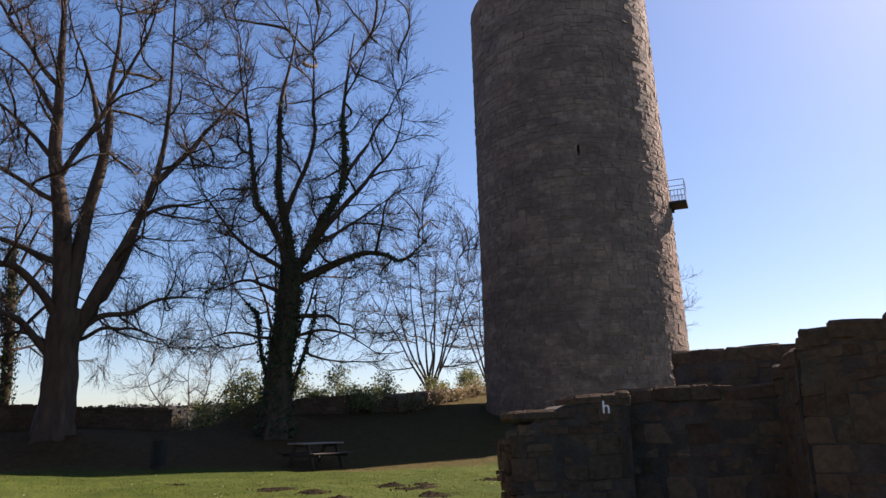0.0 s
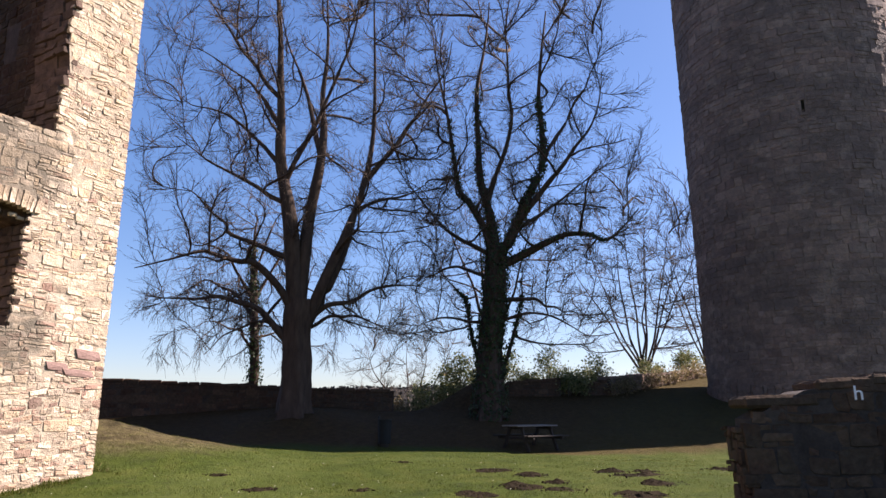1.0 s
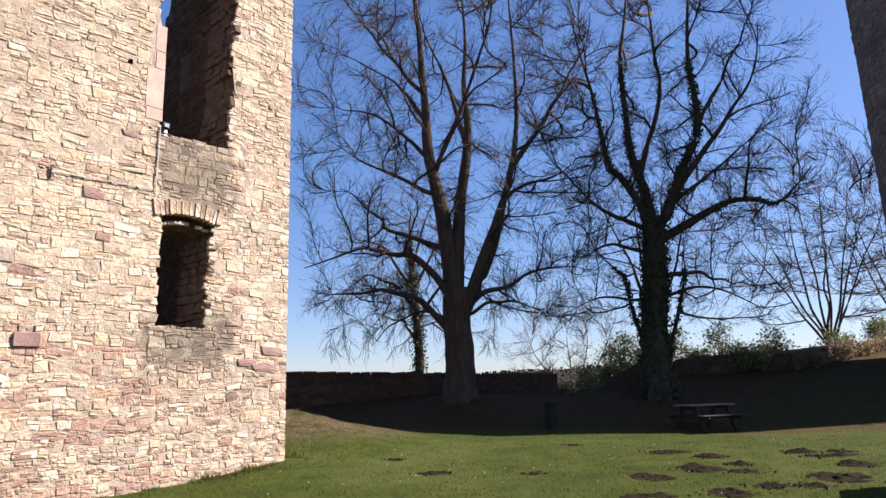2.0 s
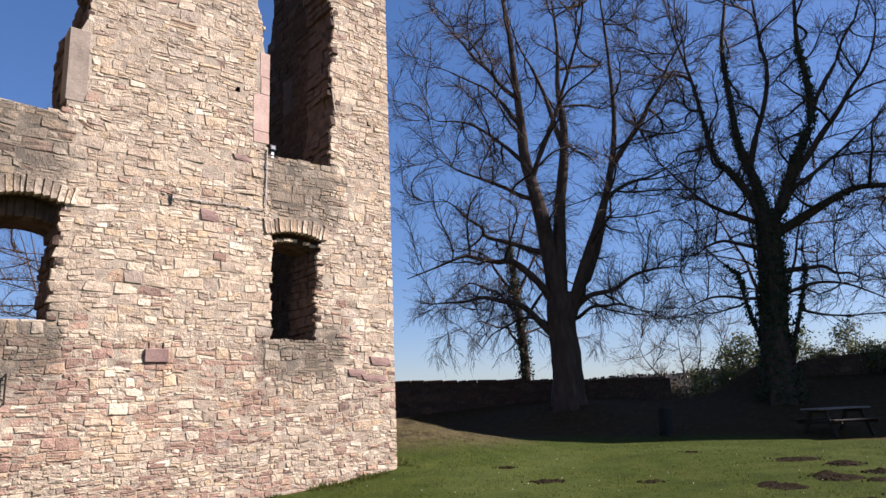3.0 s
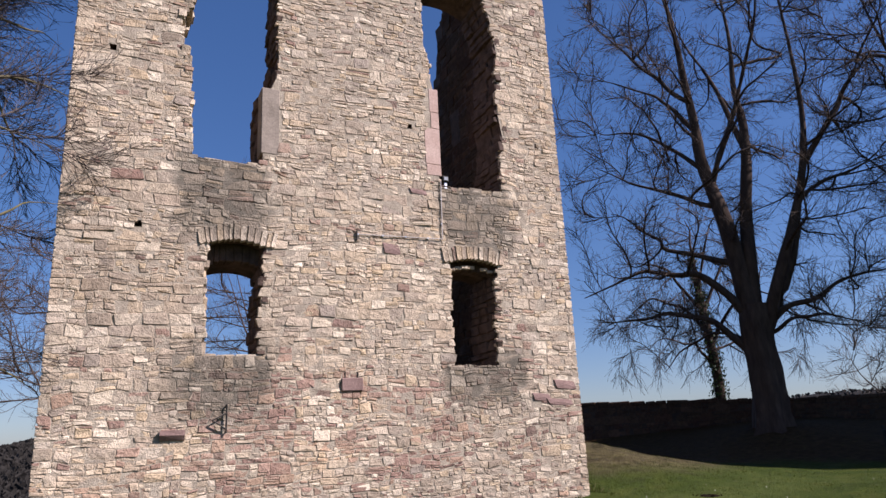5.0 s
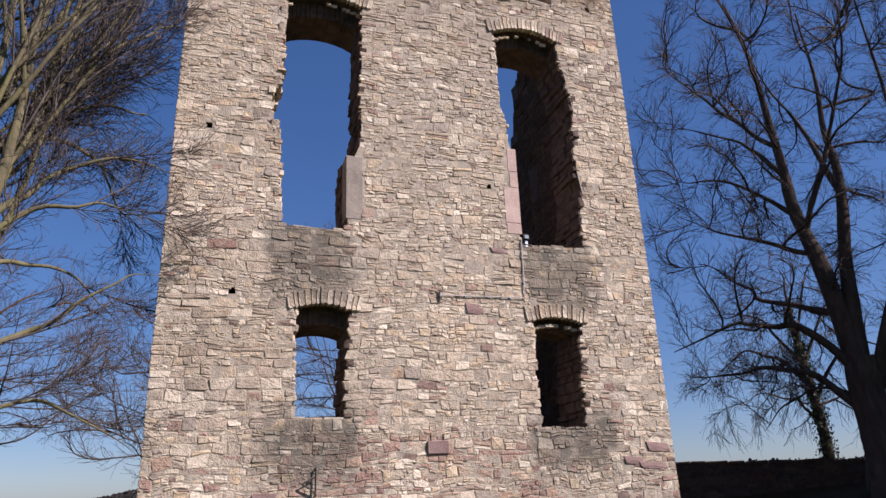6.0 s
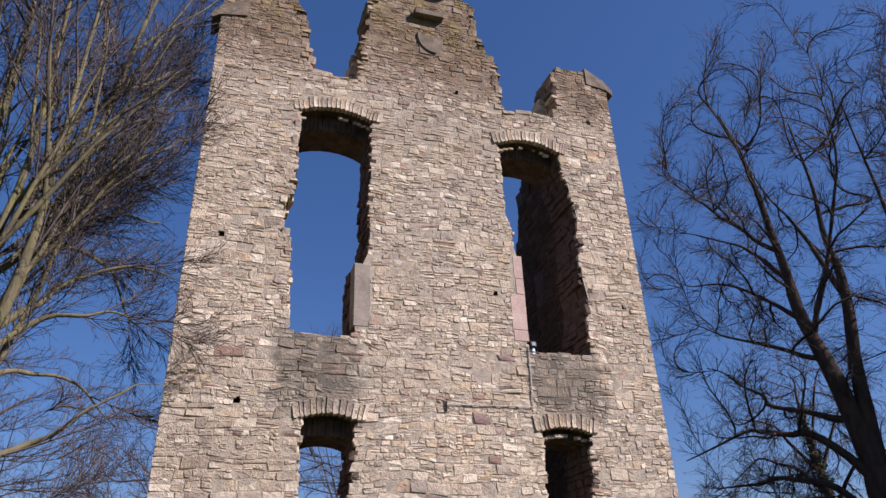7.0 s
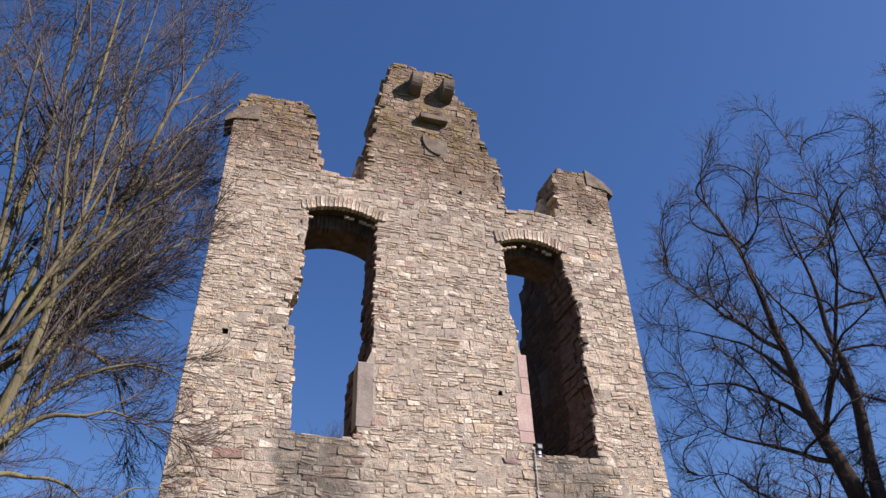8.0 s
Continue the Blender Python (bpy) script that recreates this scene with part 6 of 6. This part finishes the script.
for k, (x, y, s) in enumerate([(17.44, -5.44, 0.42), (17.0, -6.4, 0.34), (15.55, -6.8, 0.42), (15.55, -7.6, 0.34), (16.3, -7.2, 0.26), (18.2, -7.6, 0.36), (17.65, -8.3, 0.44), (15.4, -8.9, 0.5),
                               (16.7, -8.9, 0.36), (14.15, -8.35, 0.26), (14.4, -8.8, 0.24), (14.3, -6.55, 0.4), (13.55, -8.1, 0.38), (12.8, -7.3, 0.36), (13.95, -1.4, 0.2), (13.2, -3.1, 0.3), (14.0, -4.7, 0.18),
                               (18.0, -2.9, 0.18), (18.6, -8.15, 0.3), (19.8, -9.4, 0.34)]):
    molehill(x, y, s, 70 + k)


def picnic_table():
    x, y = 24.15, -3.45
    ob = thing("picnic_table", "weathered wooden picnic table with benches in shade", "picnic table", pose(x, y, land(x, y), 0, 0, -24) @ Matrix.Scale(0.96, 4))
    for k in range(4):
        part("tabletop_plank", box(bmesh.new(), (-0.85, -0.36 + 0.185 * k, 0.70), (0.85, -0.19 + 0.185 * k, 0.745), 0.008), ob, material=OLD_WOOD)
    for s in (-1, 1):
        for k in range(2):
            y0 = s * 0.66 + (k - 1) * 0.15
            part("bench_plank", box(bmesh.new(), (-0.85, y0, 0.41), (0.85, y0 + 0.135, 0.45), 0.008), ob, material=DARK_WOOD)
    for x0 in (-0.6, 0.6):
        for s in (-1, 1):
            bm = box(bmesh.new(), (-0.035, -0.05, -0.40), (0.035, 0.05, 0.40), 0.006)
            bmesh.ops.transform(bm, matrix=Matrix.Translation((x0, s * 0.40, 0.34)) @ Matrix.Rotation(s * 0.42, 4, "X"), verts=bm.verts[:])
            part("leg", bm, ob, material=DARK_WOOD)
        part("cross_beam", box(bmesh.new(), (x0 - 0.03, -0.8, 0.33), (x0 + 0.03, 0.8, 0.41), 0.006), ob, material=DARK_WOOD)
        part("top_beam", box(bmesh.new(), (x0 - 0.03, -0.35, 0.62), (x0 + 0.03, 0.35, 0.70), 0.006), ob, material=DARK_WOOD)


picnic_table()


def litter_bin():
    x, y = 21.1, -0.3
    ob = thing("litter_bin", "dark cylindrical litter bin standing on the shaded grass", "bin", pose(x, y, land(x, y)))
    bm = bmesh.new()
    for r0, r1, z0, z1 in ((0.17, 0.19, 0.08, 0.74),):
        bmesh.ops.create_cone(bm, cap_ends=True, segments=24, radius1=r0, radius2=r1, depth=z1 - z0, matrix=Matrix.Translation((0, 0, (z0 + z1) / 2)))
    part("drum", bm, ob, material=BIN_DARK)
    bm = bmesh.new()
    for k in range(24):
        a, b = (2 * math.pi * (k + d) / 24 for d in (0, 1))
        rod(bm, (0.195 * math.cos(a), 0.195 * math.sin(a), 0.74), (0.195 * math.cos(b), 0.195 * math.sin(b), 0.74), 0.014, 6)
    part("rim", bm, ob, material=IRON)
    part("post", rod(bmesh.new(), (0, 0.21, -0.2), (0, 0.21, 0.85), 0.03), ob, material=IRON)
    part("foot", rod(bmesh.new(), (0, 0, -0.05), (0, 0, 0.1), 0.12, 16), ob, material=IRON)


litter_bin()


def grass():
    """Short blades over the part of the lawn that lies nearest, and scattered tufts."""
    rng = np.random.default_rng(91)
    n = 110000
    r, a = 8.5 + 15 * rng.uniform(0, 1, n) ** 1.5, np.radians(rng.uniform(-8, 70, n))
    x, y = 4.0 + r * np.cos(a), -11.8 + r * np.sin(a)
    keep = (y < -0.25) | (x > 12.5)
    x, y = x[keep], y[keep]
    clump = np.array([noise.noise((p * 1.3, q * 1.3, 2.0)) for p, q in zip(x, y)])
    x, y = x[clump > -0.15], y[clump > -0.15]
    z = np.array([land(p, q) for p, q in zip(x, y)])
    n = len(x)
    h = rng.uniform(0.012, 0.03, n) * rng.choice([1.0, 1.0, 1.0, 2.0], n)
    t, lean = rng.uniform(0, 2 * np.pi, n), rng.uniform(0, 0.03, n)
    w = rng.uniform(0.004, 0.008, n)
    root = np.stack([x, y, z - 0.01], 1)
    side = np.stack([np.cos(t) * w, np.sin(t) * w, 0 * w], 1)
    tip = root + np.stack([-np.sin(t) * lean, np.cos(t) * lean, h], 1)
    v = np.stack([root - side, root + side, tip], 1).reshape(-1, 3)
    f = np.arange(n * 3).reshape(-1, 3)
    m = 9000
    bx, by = rng.uniform(2.6, 12.7, m), -0.06 - np.abs(rng.normal(0, 0.16, m))
    edge = rng.uniform(0, 1, m) < 0.15
    by[edge], bx[edge] = rng.uniform(-0.3, 1.5, edge.sum()), 12.42 + np.abs(rng.normal(0, 0.15, edge.sum()))
    tuft = np.array([noise.noise((a * 2.3, b * 2.3, 6.0)) for a, b in zip(bx, by)])
    bx, by, tuft = bx[tuft > -0.1], by[tuft > -0.1], tuft[tuft > -0.1]
    m = len(bx)
    bz = np.array([land(a, b) for a, b in zip(bx, by)])
    bt = rng.uniform(0, 2 * np.pi, m)
    foot = np.stack([bx, by, bz - 0.01], 1)
    broad = np.stack([np.cos(bt), np.sin(bt), 0 * bt], 1) * rng.uniform(0.004, 0.009, (m, 1))
    point = foot + np.stack([rng.normal(0, 0.04, m), rng.normal(0, 0.04, m), rng.uniform(0.04, 0.12, m) * (0.7 + tuft)], 1)
    v = np.concatenate([v, np.stack([foot - broad, foot + broad, point], 1).reshape(-1, 3)])
    f = np.arange(len(v)).reshape(-1, 3)
    ob = part("grass_blades", mesh("grass_blades", v, f, GRASS_BLADE))
    tagged(ob, "short green and straw-coloured grass blades", "grass", kind="stuff")


grass()


def daisies():
    """Scattered small white flowers in the lawn."""
    rng = np.random.default_rng(17)
    n = 110
    r, a = rng.uniform(9, 20, n), np.radians(rng.uniform(0, 66, n))
    x, y = 4.0 + r * np.cos(a), -11.8 + r * np.sin(a)
    x, y = x[(y < -0.6)], y[(y < -0.6)]
    n = len(x)
    t = np.linspace(0, 2 * np.pi, 6, endpoint=False)
    size = rng.uniform(0.004, 0.010, n)[:, None]
    z = np.array([land(p, q) for p, q in zip(x, y)])[:, None] + 0.03
    rim = np.stack([x[:, None] + size * np.cos(t), y[:, None] + size * np.sin(t), z + 0.006 * np.cos(t * 2)], 2)
    mid = np.stack([x, y, z[:, 0] + 0.008], 1)[:, None]
    v = np.concatenate([mid, rim], 1).reshape(-1, 3)
    k = np.arange(6)
    f = (np.arange(n)[:, None, None] * 7 + np.stack([0 * k, 1 + k, 1 + (k + 1) % 6], 1)[None]).reshape(-1, 3)
    ob = part("daisies", mesh("daisies", v, f, PETAL))
    tagged(ob, "scattered tiny white daisies in the short grass", "flowers", kind="stuff")


daisies()
